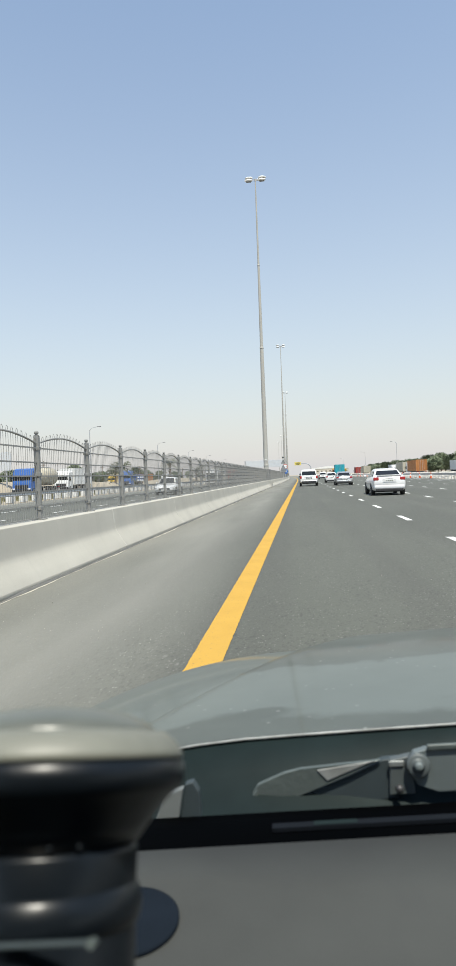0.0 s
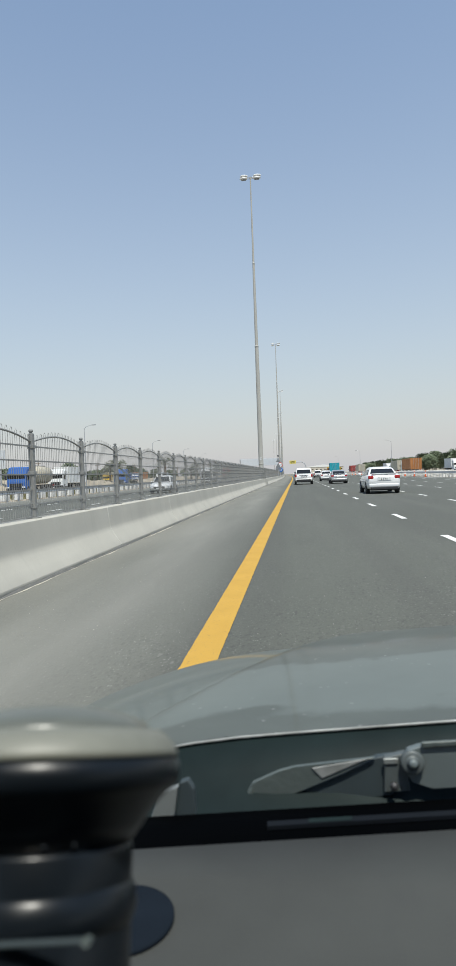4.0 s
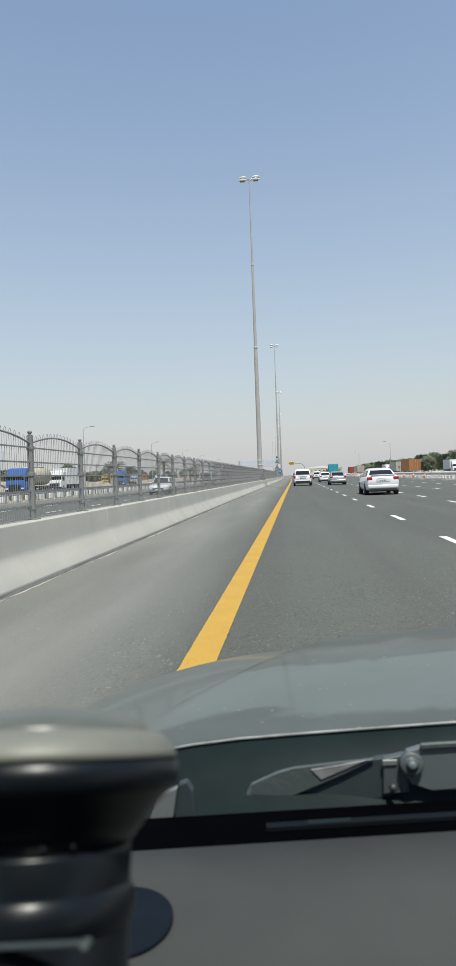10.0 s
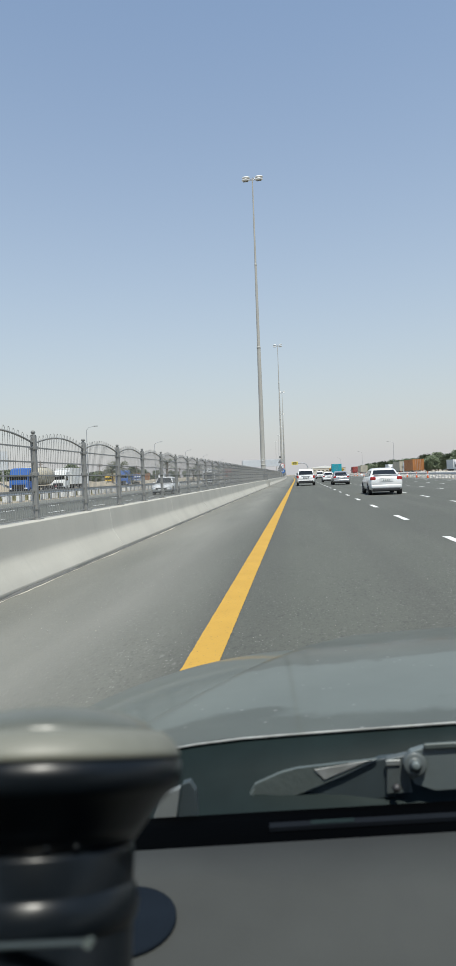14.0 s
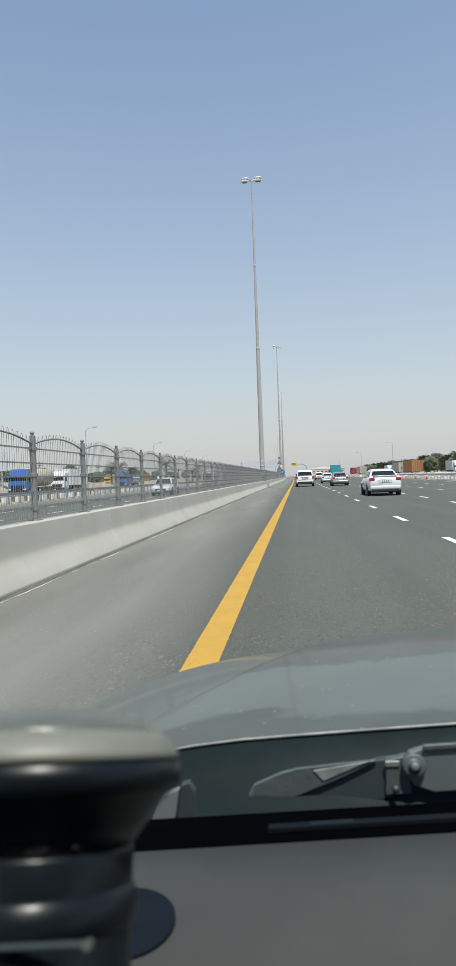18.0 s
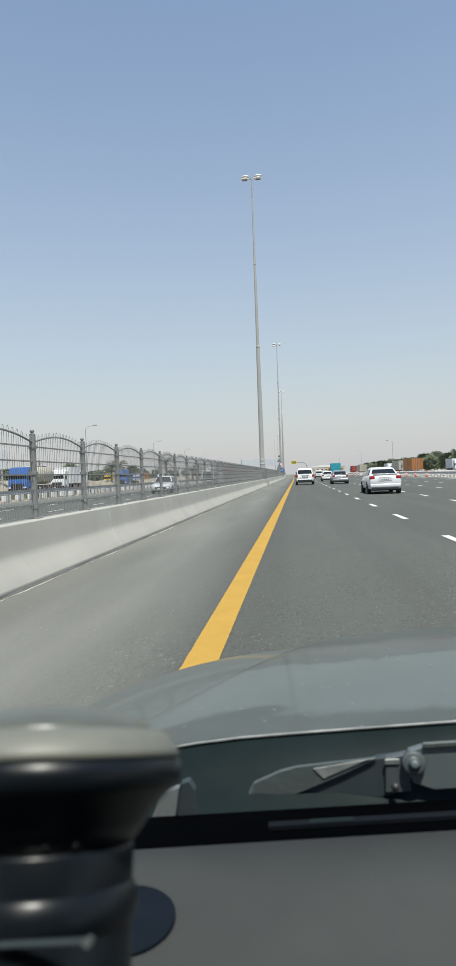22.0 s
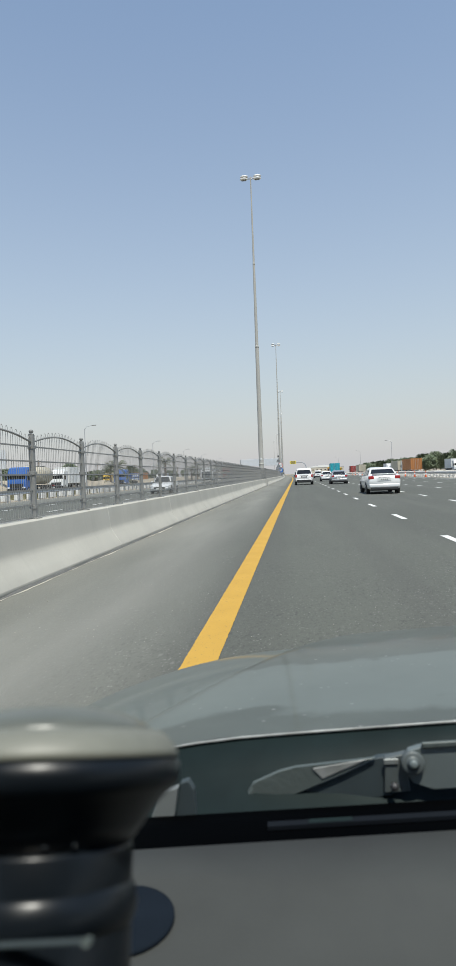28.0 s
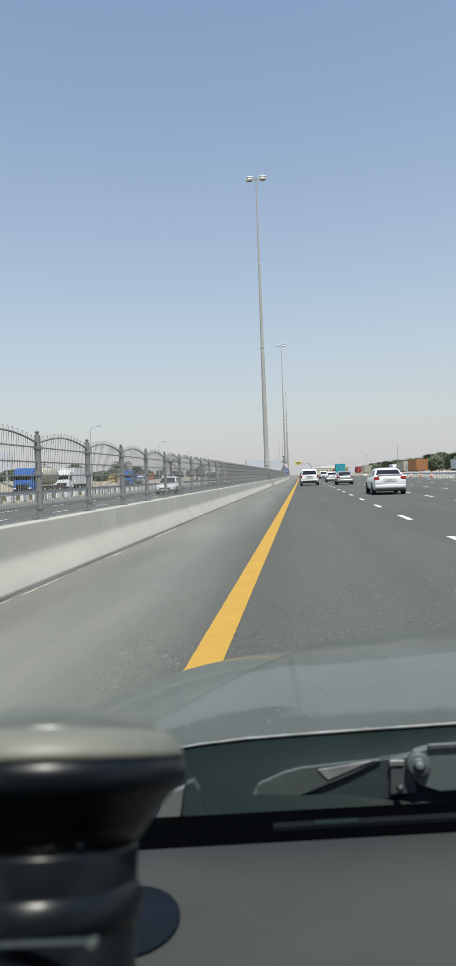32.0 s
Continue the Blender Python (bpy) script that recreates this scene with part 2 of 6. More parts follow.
for _i, _v in zip((1, 2, 3, 4), (0.70, 0.80, 0.0, 1.0)):
    _pick.inputs[_i].default_value = _v
_l.new(_spot.outputs["Color"], _pick.inputs[0])
_both = _n.new("ShaderNodeMath")
_both.operation = "MULTIPLY"
_l.new(_near.outputs[0], _both.inputs[0])
_l.new(_pick.outputs[0], _both.inputs[1])
_dry = _n.new("ShaderNodeMix")
_dry.data_type = "RGBA"
_dry.inputs[7].default_value = (0.30, 0.30, 0.28, 1)  # dried drops and dust specks
_src = _n["Principled BSDF"].inputs["Base Color"].links[0].from_socket
_l.new(_src, _dry.inputs[6])
_l.new(_both.outputs[0], _dry.inputs[0])
# film of dried dust on the raised middle, with ragged washed edges
_xyz = _n.new("ShaderNodeSeparateXYZ")
_l.new(_co.outputs["Object"], _xyz.inputs[0])
_rag = _n.new("ShaderNodeTexNoise")
_rag.inputs["Scale"].default_value, _rag.inputs["Detail"].default_value = 9.0, 6
_l.new(_co.outputs["Object"], _rag.inputs[0])
_wob = _n.new("ShaderNodeMath")
_wob.operation = "MULTIPLY_ADD"
_wob.inputs[1].default_value = 0.20
_l.new(_rag.outputs[0], _wob.inputs[0])
_l.new(_xyz.outputs[1], _wob.inputs[2])
_film_and_lit = None
for _lo, _hi, _a, _z in ((0.925, 0.950, 0.0, 1.0), (1.225, 1.245, 1.0, 0.0)):
    _r = _n.new("ShaderNodeMapRange")
    for _i, _v in zip((1, 2, 3, 4), (_lo, _hi, _a, _z)):
        _r.inputs[_i].default_value = _v
    _l.new(_wob.outputs[0], _r.inputs[0])
    if _film_and_lit is None:
        _film_and_lit = _r.outputs[0]
    else:
        _m = _n.new("ShaderNodeMath")
        _m.operation = "MULTIPLY"
        _l.new(_film_and_lit, _m.inputs[0])
        _l.new(_r.outputs[0], _m.inputs[1])
        _film_and_lit = _m.outputs[0]
# the flank beside the crease painted paler, as if it caught more light
_side = _n.new("ShaderNodeMath")
_side.operation = "MULTIPLY_ADD"
_side.inputs[1].default_value = -0.49
_l.new(_xyz.outputs[1], _side.inputs[0])
_l.new(_xyz.outputs[0], _side.inputs[2])
_r = _n.new("ShaderNodeMapRange")
for _i, _v in zip((1, 2, 3, 4), (-0.705, -0.690, 0.8, 0.0)):
    _r.inputs[_i].default_value = _v
_l.new(_side.outputs[0], _r.inputs[0])
_m = _n.new("ShaderNodeMath")
_m.operation = "MAXIMUM"
_l.new(_film_and_lit, _m.inputs[0])
_l.new(_r.outputs[0], _m.inputs[1])
_film_and_lit = _m.outputs[0]
_amt = _n.new("ShaderNodeMath")
_amt.operation = "MULTIPLY"
_amt.inputs[1].default_value = 0.38
_l.new(_film_and_lit, _amt.inputs[0])
_dust_and_lit = _n.new("ShaderNodeMix")
_dust_and_lit.data_type = "RGBA"
_dust_and_lit.inputs[7].default_value = (0.160, 0.186, 0.170, 1)
_l.new(_amt.outputs[0], _dust_and_lit.inputs[0])
_l.new(_dry.outputs[2], _dust_and_lit.inputs[6])
_l.new(_dust_and_lit.outputs[2], _n["Principled BSDF"].inputs["Base Color"])
M_COWL = mat("cowl_plastic", (0.0078, 0.0146, 0.0148), 0.6, var=0.25, scale=10, fine=40, bump=0.02, spec=0.12)
M_CREASE = mat("bonnet_edge_metal", (0.19, 0.205, 0.20), 0.5, metal=0.2, var=0.1, bump=0)
# far paler than the bonnet paint: the edge's highlight is put into the colour
M_EDGE_LIT = mat("painted_edge_light", (0.27, 0.28, 0.27), 0.5, metal=0.1, var=0.6, scale=20, bump=0)
# wiper metal in several tones: light and shade of its faces are painted in
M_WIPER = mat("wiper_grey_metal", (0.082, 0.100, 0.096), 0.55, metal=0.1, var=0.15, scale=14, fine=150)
M_WIPERSIDE = mat("shaded_and_dark_metal", (0.032, 0.045, 0.050), 0.65, var=0.2, scale=14, fine=60, bump=0.02)
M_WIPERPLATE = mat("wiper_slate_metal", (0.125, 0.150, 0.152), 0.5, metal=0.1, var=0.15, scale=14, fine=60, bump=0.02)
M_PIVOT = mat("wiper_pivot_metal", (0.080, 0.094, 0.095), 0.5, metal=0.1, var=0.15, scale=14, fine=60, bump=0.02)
M_STRIP = mat("rubber_strip", (0.006, 0.008, 0.011), 0.7, var=0.2, bump=0, spec=0.1)
M_FRIT = mat("windscreen_frit", (0.0005, 0.0008, 0.0012), 0.9, var=0.1, bump=0, spec=0.02)
M_DASH = mat("dashboard_grain", (0.040, 0.0425, 0.0390), 0.85, var=0.24, scale=6, fine=420, bump=0.06)
overlay(M_DASH, (0.050, 0.053, 0.049), 7, (1, 1.4, 1), 0.50, 0.70, 0.30)  # dusty smears
overlay(M_DASH, (0.027, 0.028, 0.030), 16, (1.6, 0.7, 1), 0.60, 0.74, 0.18)  # wipe marks
M_MOUNT = mat("mount_black", (0.0055, 0.0078, 0.0105), 0.31, var=0.3, scale=14, fine=120, bump=0.02, spec=0.26)
M_MOUNTTOP = mat("mount_grey_rubber", (0.170, 0.174, 0.145), 0.5, var=0.2, scale=30, fine=200, bump=0.03)
M_MOUNTCAP = mat("mount_top_rubber", (0.105, 0.112, 0.095), 0.32, var=0.2, scale=30, fine=200, bump=0.03)
M_DISC = mat("dash_disc", (0.0085, 0.0125, 0.0185), 0.95, var=0.2, scale=20, bump=0.02, spec=0.05)


# ---- shape helpers ----
def bend(y):
    """The road swings gently to one side far ahead."""
    return -6e-5 * max(0.0, y - 120.0) ** 2


def part(name, bm, material, parent=None, label="", smooth=False):
    me = bpy.data.meshes.new(name)
    bmesh.ops.recalc_face_normals(bm, faces=bm.faces[:])
    bm.to_mesh(me)
    bm.free()
    me.materials.append(material)
    if smooth:
        for p in me.polygons:
            p.use_smooth = True
    ob = new(name, me)
    if parent is not None:
        ob.parent = parent
    if label:
        tagged(ob, label)
    return ob


def shared(name, me, parent, m=None):
    ob = new(name, me)
    ob.parent = parent
    if m is not None:
        ob.matrix_basis = m
    return ob


def base_at(name, m, label, category, group="", kind=""):
    ob = new(name)
    ob.empty_display_size = 0.2
    ob.matrix_basis = m
    return tagged(ob, label, category, group, kind)


def add_box(bm, c, s, rot=None, bevel=0.0):
    r = bmesh.ops.create_cube(bm, size=1.0)
    vs = r["verts"]
    m = Matrix.Translation(c) @ (rot or Matrix()) @ Matrix.Diagonal((*s, 1))
    bmesh.ops.transform(bm, matrix=m, verts=vs)
    if bevel:
        es = list({e for v in vs for e in v.link_edges})
        bmesh.ops.bevel(bm, geom=es, offset=bevel, segments=2, affect="EDGES", profile=0.6)
    return bm


def box(c, s, rot=None, bevel=0.0):
    return add_box(bmesh.new(), c, s, rot, bevel)


def add_cyl(bm, p, q, r1, r2=None, n=12, cap=True):
    p, q = Vector(p), Vector(q)
    d = q - p
    m = Matrix.Translation((p + q) / 2) @ d.to_track_quat("Z", "Y").to_matrix().to_4x4()
    bmesh.ops.create_cone(bm, cap_ends=cap, segments=n, radius1=r1, radius2=r1 if r2 is None else r2, depth=d.length, matrix=m)
    return bm


def cyl(p, q, r1, r2=None, n=12):
    return add_cyl(bmesh.new(), p, q, r1, r2, n)


def add_loft(bm, rings, closed=True, caps=True):
    rows = [[bm.verts.new(p) for p in ring] for ring in rings]
    n = len(rows[0])
    for a, b in zip(rows, rows[1:]):
        for i in range(n if closed else n - 1):
            j = (i + 1) % n
            bm.faces.new((a[i], a[j], b[j], b[i]))
    if caps and closed:
        bm.faces.new(rows[0][::-1])
        bm.faces.new(rows[-1])
    return bm


def loft(rings, closed=True, caps=True):
    return add_loft(bmesh.new(), rings, closed, caps)


def lathe(profile, n=32):
    bm = bmesh.new()
    rings = [[(r * math.cos(2 * math.pi * i / n), r * math.sin(2 * math.pi * i / n), z) for i in range(n)] for r, z in profile]
    return add_loft(bm, rings)


def add_tube(bm, pts, r, n=5):
    pts = [Vector(p) for p in pts]
    rings = []
    for i, p in enumerate(pts):
        d = (pts[min(i + 1, len(pts) - 1)] - pts[max(i - 1, 0)]).normalized()
        side = d.cross(Vector((0.31, 0.94, 0.12))).normalized()
        up = d.cross(side)
        rings.append([p + (side * math.cos(2 * math.pi * k / n) + up * math.sin(2 * math.pi * k / n)) * r for k in range(n)])
    return add_loft(bm, rings)


def tube(pts, r, n=5):
    return add_tube(bmesh.new(), pts, r, n)


def strip(x0, x1, y0, y1, z, step=10.0, thick=0.0, follow=True):
    """A sheet or slab that follows the road."""
    bm = bmesh.new()
    n = max(1, int(round((y1 - y0) / step)))
    rows = []
    for i in range(n + 1):
        y = y0 + (y1 - y0) * i / n
        b = bend(y) if follow else 0
        if thick:
            rows.append([(x0 + b, y, z), (x1 + b, y, z), (x1 + b, y, z - thick), (x0 + b, y, z - thick)])
        else:
            rows.append([(x0 + b, y, z), (x1 + b, y, z)])
    return add_loft(bm, rows, closed=bool(thick), caps=bool(thick))


def text_mesh(name, body, size, material, parent, m, label=""):
    cu = bpy.data.curves.new(name, "FONT")
    cu.body, cu.size, cu.align_x, cu.align_y, cu.extrude = body, size, "CENTER", "CENTER", 0.002
    ob = bpy.data.objects.new(name, cu)
    scene.collection.objects.link(ob)
    me = bpy.data.meshes.new_from_object(ob.evaluated_get(bpy.context.evaluated_depsgraph_get()))
    bpy.data.objects.remove(ob)
    me.materials.clear()
    me.materials.append(material)
    t = new(name, me)
    t.parent, t.matrix_basis = parent, m
    if label:
        tagged(t, label)
    return t


# ---- glowing shell all round with haze painted in, thickest at the horizon ----
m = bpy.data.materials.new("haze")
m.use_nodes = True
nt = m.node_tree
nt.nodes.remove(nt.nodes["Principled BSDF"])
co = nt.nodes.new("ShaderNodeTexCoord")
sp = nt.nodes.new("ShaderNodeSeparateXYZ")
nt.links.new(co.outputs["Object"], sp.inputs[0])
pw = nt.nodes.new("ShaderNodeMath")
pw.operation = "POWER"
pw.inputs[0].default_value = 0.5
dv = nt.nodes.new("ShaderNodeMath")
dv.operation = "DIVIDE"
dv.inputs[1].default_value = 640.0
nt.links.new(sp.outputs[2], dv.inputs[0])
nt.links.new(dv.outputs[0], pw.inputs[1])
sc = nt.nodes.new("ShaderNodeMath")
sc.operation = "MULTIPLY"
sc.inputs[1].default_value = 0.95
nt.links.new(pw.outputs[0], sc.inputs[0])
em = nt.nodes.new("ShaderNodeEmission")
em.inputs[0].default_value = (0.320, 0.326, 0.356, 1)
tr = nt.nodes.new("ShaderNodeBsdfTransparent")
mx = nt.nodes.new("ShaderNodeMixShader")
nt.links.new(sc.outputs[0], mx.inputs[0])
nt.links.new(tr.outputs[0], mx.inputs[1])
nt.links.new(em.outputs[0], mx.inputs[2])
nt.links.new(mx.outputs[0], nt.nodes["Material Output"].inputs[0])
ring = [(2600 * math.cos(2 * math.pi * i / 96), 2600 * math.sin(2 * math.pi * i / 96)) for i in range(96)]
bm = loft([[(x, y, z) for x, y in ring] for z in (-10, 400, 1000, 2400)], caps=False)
tagged(part("backdrop", bm, m), "glowing shell painted as pale haze on the horizon", "haze", kind="structure")

# ---- ground and roads ----
ROAD_L, ROAD_R = -3.36, 19.6
ground = part("ground", strip(-1500, 1500, -400, 3500, -0.06, 3900, follow=False), M_SAND)
tagged(ground, "pale dusty desert sand beside the motorway", "ground", kind="structure")
road = part("road", strip(ROAD_L - 0.3, ROAD_R, -80, 1400, 0.0, 10, 0.05), M_ROAD)
tagged(road, "worn grey asphalt motorway with a dusty shoulder", "road", kind="structure")
road_opp = part("road_opposite", strip(-20.6, -4.0, -80, 1400, -0.004, 10, 0.05), M_ROAD_FAR)
tagged(road_opp, "opposite carriageway of worn grey asphalt", "road", kind="structure")

LINE_X = -0.72
bm = bmesh.new()
rnd = random.Random(3)
rows = []
y = -40.0
while y < 900:
    w = 0.0 if y > 60 else rnd.uniform(-0.003, 0.003)
    w2 = 0.0 if y > 60 else rnd.uniform(-0.003, 0.003)
    rows.append([(LINE_X - 0.121 + w + bend(y), y, 0.004), (LINE_X + 0.121 + w2 + bend(y), y, 0.004)])
    y += 0.03 if 3 < y < 16 else 0.08 if 2 < y < 30 else (0.4 if y < 60 else 6.0)
add_loft(bm, rows, closed=False)
part("edge_line", bm, M_YELLOW, road, "yellow edge line with ragged worn sides")

# lane dashes, each one a piece of its own
DASH_S, DASH_L = 6.4, 1.9
dash_bm = bmesh.new()
rr = random.Random(5)
pts_l = [(-0.075 + rr.uniform(-0.008, 0.008), -DASH_L / 2 + DASH_L * i / 6) for i in range(7)]
pts_r = [(0.075 + rr.uniform(-0.008, 0.008), -DASH_L / 2 + DASH_L * i / 6) for i in range(7)]
add_loft(dash_bm, [[(a[0], a[1], 0.004), (b[0], b[1], 0.004)] for a, b in zip(pts_l, pts_r)], closed=False)
first = part("lane_dash", dash_bm, M_WHITE_LINE, road)
first.location = (2.78, 11.75, 0)
for k, X in enumerate((2.78, 6.1, 9.35, 12.6, 15.9)):
    for i in range(-1, 46 if k < 3 else 38):
        y = 11.75 + i * DASH_S + (0, 1.2, 0.3, 1.9, 0.8)[k]
        if k == 0 and i == 0:
            continue
        shared("lane_dash", first.data, road, Matrix.Translation((X + bend(y), y, 0)))
for k, X in enumerate((-7.9, -11.2, -14.5)):
    for i in range(0, 24):
        y = 8.0 + i * DASH_S + k * 1.7
        shared("lane_dash", first.data, road_opp, Matrix.Translation((X + bend(y), y, 0)))
part("edge_line", strip(-4.75, -4.55, -40, 600, 0.004, 12), M_YELLOW, road_opp, "yellow edge line")
part("edge_line", strip(18.0, 18.2, -40, 600, 0.004, 12), M_WHITE_LINE, road, "white edge line")

# ---- masts stand in the median; the barrier bulges round each of them ----
MAST_Y = [75.0 + 97.5 * k for k in range(-1, 7)]
MAST_X = -3.98


def bulge(y):
    """The barrier swells round each mast: a short upright stretch between two tapers."""
    d = min(abs(y - m) for m in MAST_Y)
    return 1.0 if d < 1.2 else (0.0 if d > 3.6 else 1 - (d - 1.2) / 2.4)


def face(y):
    """Outline of the barrier's near side at y: toe, slope, upright face, top."""
    k = bulge(y)
    xs = [-3.36, -3.36, -3.362, -3.45, -3.530, -3.556, -3.566, -3.578, -3.608, -3.61, -3.63]
    zs = [-0.02, 0.070, 0.076, 0.209, 0.335, 0.384, 0.428, 0.525, 0.772, 0.782, 0.790]
    xk = [-3.30, -3.30, -3.302, -3.312, -3.32, -3.325, -3.33, -3.337, -3.368, -3.37, -3.39]
    return [(a + (c - a) * k, z) for a, c, z in zip(xs, xk, zs)]


barrier = base_at("median_barrier", Matrix(), "grey concrete median barrier with a sloping foot, stained and dusty", "barrier", kind="structure")


def barrier_piece(y0, y1, name="barrier_segment"):
    ys = [y0 + 0.002]
    n = max(1, int((y1 - y0) / (0.3 if y0 < 160 else 1.5)))
    ys += [y0 + (y1 - y0) * i / n for i in range(1, n)] + [y1 - 0.002]
    rings = []
    for y in ys:
        near = [(x + bend(y), y, z) for x, z in face(y)]
        b = bend(y) - 0.36 * bulge(y)
        far = [(-3.99 + b, y, 0.790), (-4.01 + b, y, 0.775), (-4.06 + b, y, 0.38), (-4.26 + b, y, 0.075), (-4.26 + b, y, -0.02)]
        rings.append(near + far)
    bm = loft(rings, caps=False)
    for ring, turn in ((rings[0], -1), (rings[-1], 1)):
        bm.faces.new([bm.verts.new(q) for q in ring[::turn]])
    ob = part(name, bm, M_CONC, barrier, "", True)
    for p in ob.data.polygons:
        if len(p.vertices) > 4 or abs(p.normal.z) > 0.85:
            p.use_smooth = False
    return ob


y = -66.0
while y < 420:
    step = 6.0 if y < 130 else 30.0
    barrier_piece(y, y + step)
    y += step
barrier_piece(y, 1200)
y = -12.0
while y < 130:
    if bulge(y) == 0.0:
        prof = [(x + bend(y), z) for x, z in face(y)[1:]]
        part("joint", loft([[(x + 0.0035, y + dy, z + 0.001) for x, z in prof] + [(x - 0.012, y + dy, z - 0.006) for x, z in prof[::-1]] for dy in (-0.009, 0.009)]), M_JOINT, barrier)
    y += 6.0
toe = bmesh.new()
rings = []
y = -30.0
while y < 300:
    x = face(y)[0][0] + bend(y)
    top = 0.026 + 0.010 * math.sin(y * 1.7) + 0.008 * math.sin(y * 4.3 + 1.0)
    rings.append([(x - 0.02, y, -0.02), (x + 0.016, y, -0.02), (x + 0.006, y, top), (x - 0.02, y, top)])
    y += 0.25
add_loft(toe, rings)
part("barrier_toe", toe, M_CONC_DARK, barrier, "dirty dark strip along the foot")

# ---- fence on the barrier ----
PANEL = 2.19
FENCE_X = -3.80


def fence_x(y):
    return FENCE_X + 0.30 * bulge(y) + bend(y)


fence = base_at("median_fence", Matrix.Translation((0, 0, 0.790)) @ Matrix.Diagonal((1, 1, 1.06, 1)), "grey steel fence with arched panels and looped finials on the concrete barrier", "fence", kind="structure")


def arch(s):
    """Height of the arched top rail at s from 0 to 1 along a panel."""
    return 1.04 + 0.125 * math.sin(math.pi * s) ** 0.9


def bar_mesh(top, name="bar"):
    """A hairpin: two upright rods joined by a round bow at the top."""
    bm = bmesh.new()
    h, w = top + 0.030, 0.033
    bow = [(0, -w * math.cos(a), h + 0.036 * math.sin(a)) for a in [math.pi * k / 6 for k in range(7)]]
    add_tube(bm, [(0, -w, 0.02)] + bow + [(0, w, 0.02)], 0.0040, 4)
    me = bpy.data.meshes.new(name)
    bm.to_mesh(me)
    bm.free()
    me.materials.append(M_FENCE)
    return me


NBAR = 15
bar_s = [(i + 0.5) / NBAR for i in range(NBAR)]
bar_meshes = [bar_mesh(arch(s)) for s in bar_s[:NBAR // 2 + 1]]

post_me = bpy.data.meshes.new("post")
bm = box((0, 0, 0.575), (0.075, 0.075, 1.15), bevel=0.006)
add_box(bm, (0, 0, 0.008), (0.17, 0.17, 0.016))
for z in (0.16, 0.62, 0.98):
    add_box(bm, (0, 0, z), (0.094, 0.094, 0.05), bevel=0.004)
bm.to_mesh(post_me)
bm.free()
post_me.materials.append(M_FENCE)
cap_me = bpy.data.meshes.new("post_cap")
bm = lathe([(0.001, 1.15), (0.040, 1.15), (0.042, 1.158), (0.022, 1.164), (0.018, 1.172), (0.030, 1.182), (0.034, 1.196), (0.030, 1.210), (0.018, 1.219), (0.001, 1.222)], 12)
bm.to_mesh(cap_me)
bm.free()
cap_me.materials.append(M_FENCE)
RAILS = (0.025, 0.19, 0.39, 0.60, 0.785, 0.985)


def fence_frame(y0, y1):
    a, b = Vector((fence_x(y0), y0, 0)), Vector((fence_x(y1), y1, 0))
    return Matrix.Translation(a) @ Matrix.Rotation(-math.atan2(b.x - a.x, b.y - a.y), 4, "Z"), (b - a).length


rail_me = {}
POST_Y0 = 9.0 - 4 * PANEL
far_fence = bmesh.new()
for i in range(0, 150):
    y0 = POST_Y0 + i * PANEL
    y1 = y0 + PANEL
    fm, ln = fence_frame(y0, y1)
    near = 3 <= i < 23
    if i < 60:
        post = shared("post", post_me, fence, Matrix.Translation((fence_x(y0), y0, 0)))
        shared("post_cap", cap_me, post)
    else:
        add_box(far_fence, (fence_x(y0), y0, 0.6), (0.075, 0.075, 1.2))
    arc = [(0, ln * k / 14, arch(k / 14)) for k in range(15)]
    if i < 40:
        for z in RAILS:
            key = round(ln, 2)
            if key not in rail_me:
                bm = box((0, ln / 2, 0), (0.014, ln - 0.06, 0.019))
                me = bpy.data.meshes.new("rail")
                bm.to_mesh(me)
                bm.free()
                me.materials.append(M_FENCE)
                rail_me[key] = me
            shared("rail", rail_me[key], fence, fm @ Matrix.Translation((0, 0, z)))
        key = ("arch", round(ln, 2))
        if key not in rail_me:
            bm = tube(arc, 0.014, 6)
            me = bpy.data.meshes.new("arched_rail")
            bm.to_mesh(me)
            bm.free()
            me.materials.append(M_FENCE)
            rail_me[key] = me
        shared("arched_rail", rail_me[key], fence, fm)
    else:
        tmp = bmesh.new()
        for z in RAILS:
            add_box(tmp, (0, ln / 2, z), (0.016, ln, 0.028))
        add_tube(tmp, arc[::2], 0.013, 4)
        tmp.transform(fm)
        me = bpy.data.meshes.new("tmp")
        tmp.to_mesh(me)
        tmp.free()
        far_fence.from_mesh(me)
        bpy.data.meshes.remove(me)
    for k, s in enumerate(bar_s):
        me = bar_meshes[min(k, NBAR - 1 - k)]
        mm = fm @ Matrix.Translation((0, ln * s, 0))
        if near:
            shared("bar", me, fence, mm)
        elif i < 110:
            n0 = len(far_fence.verts)
            far_fence.from_mesh(me)
            far_fence.verts.ensure_lookup_table()
            for v in far_fence.verts[n0:]:
                v.co = mm @ v.co
tagged(part("far_bars", far_fence, M_FENCE, fence), kind="stuff")


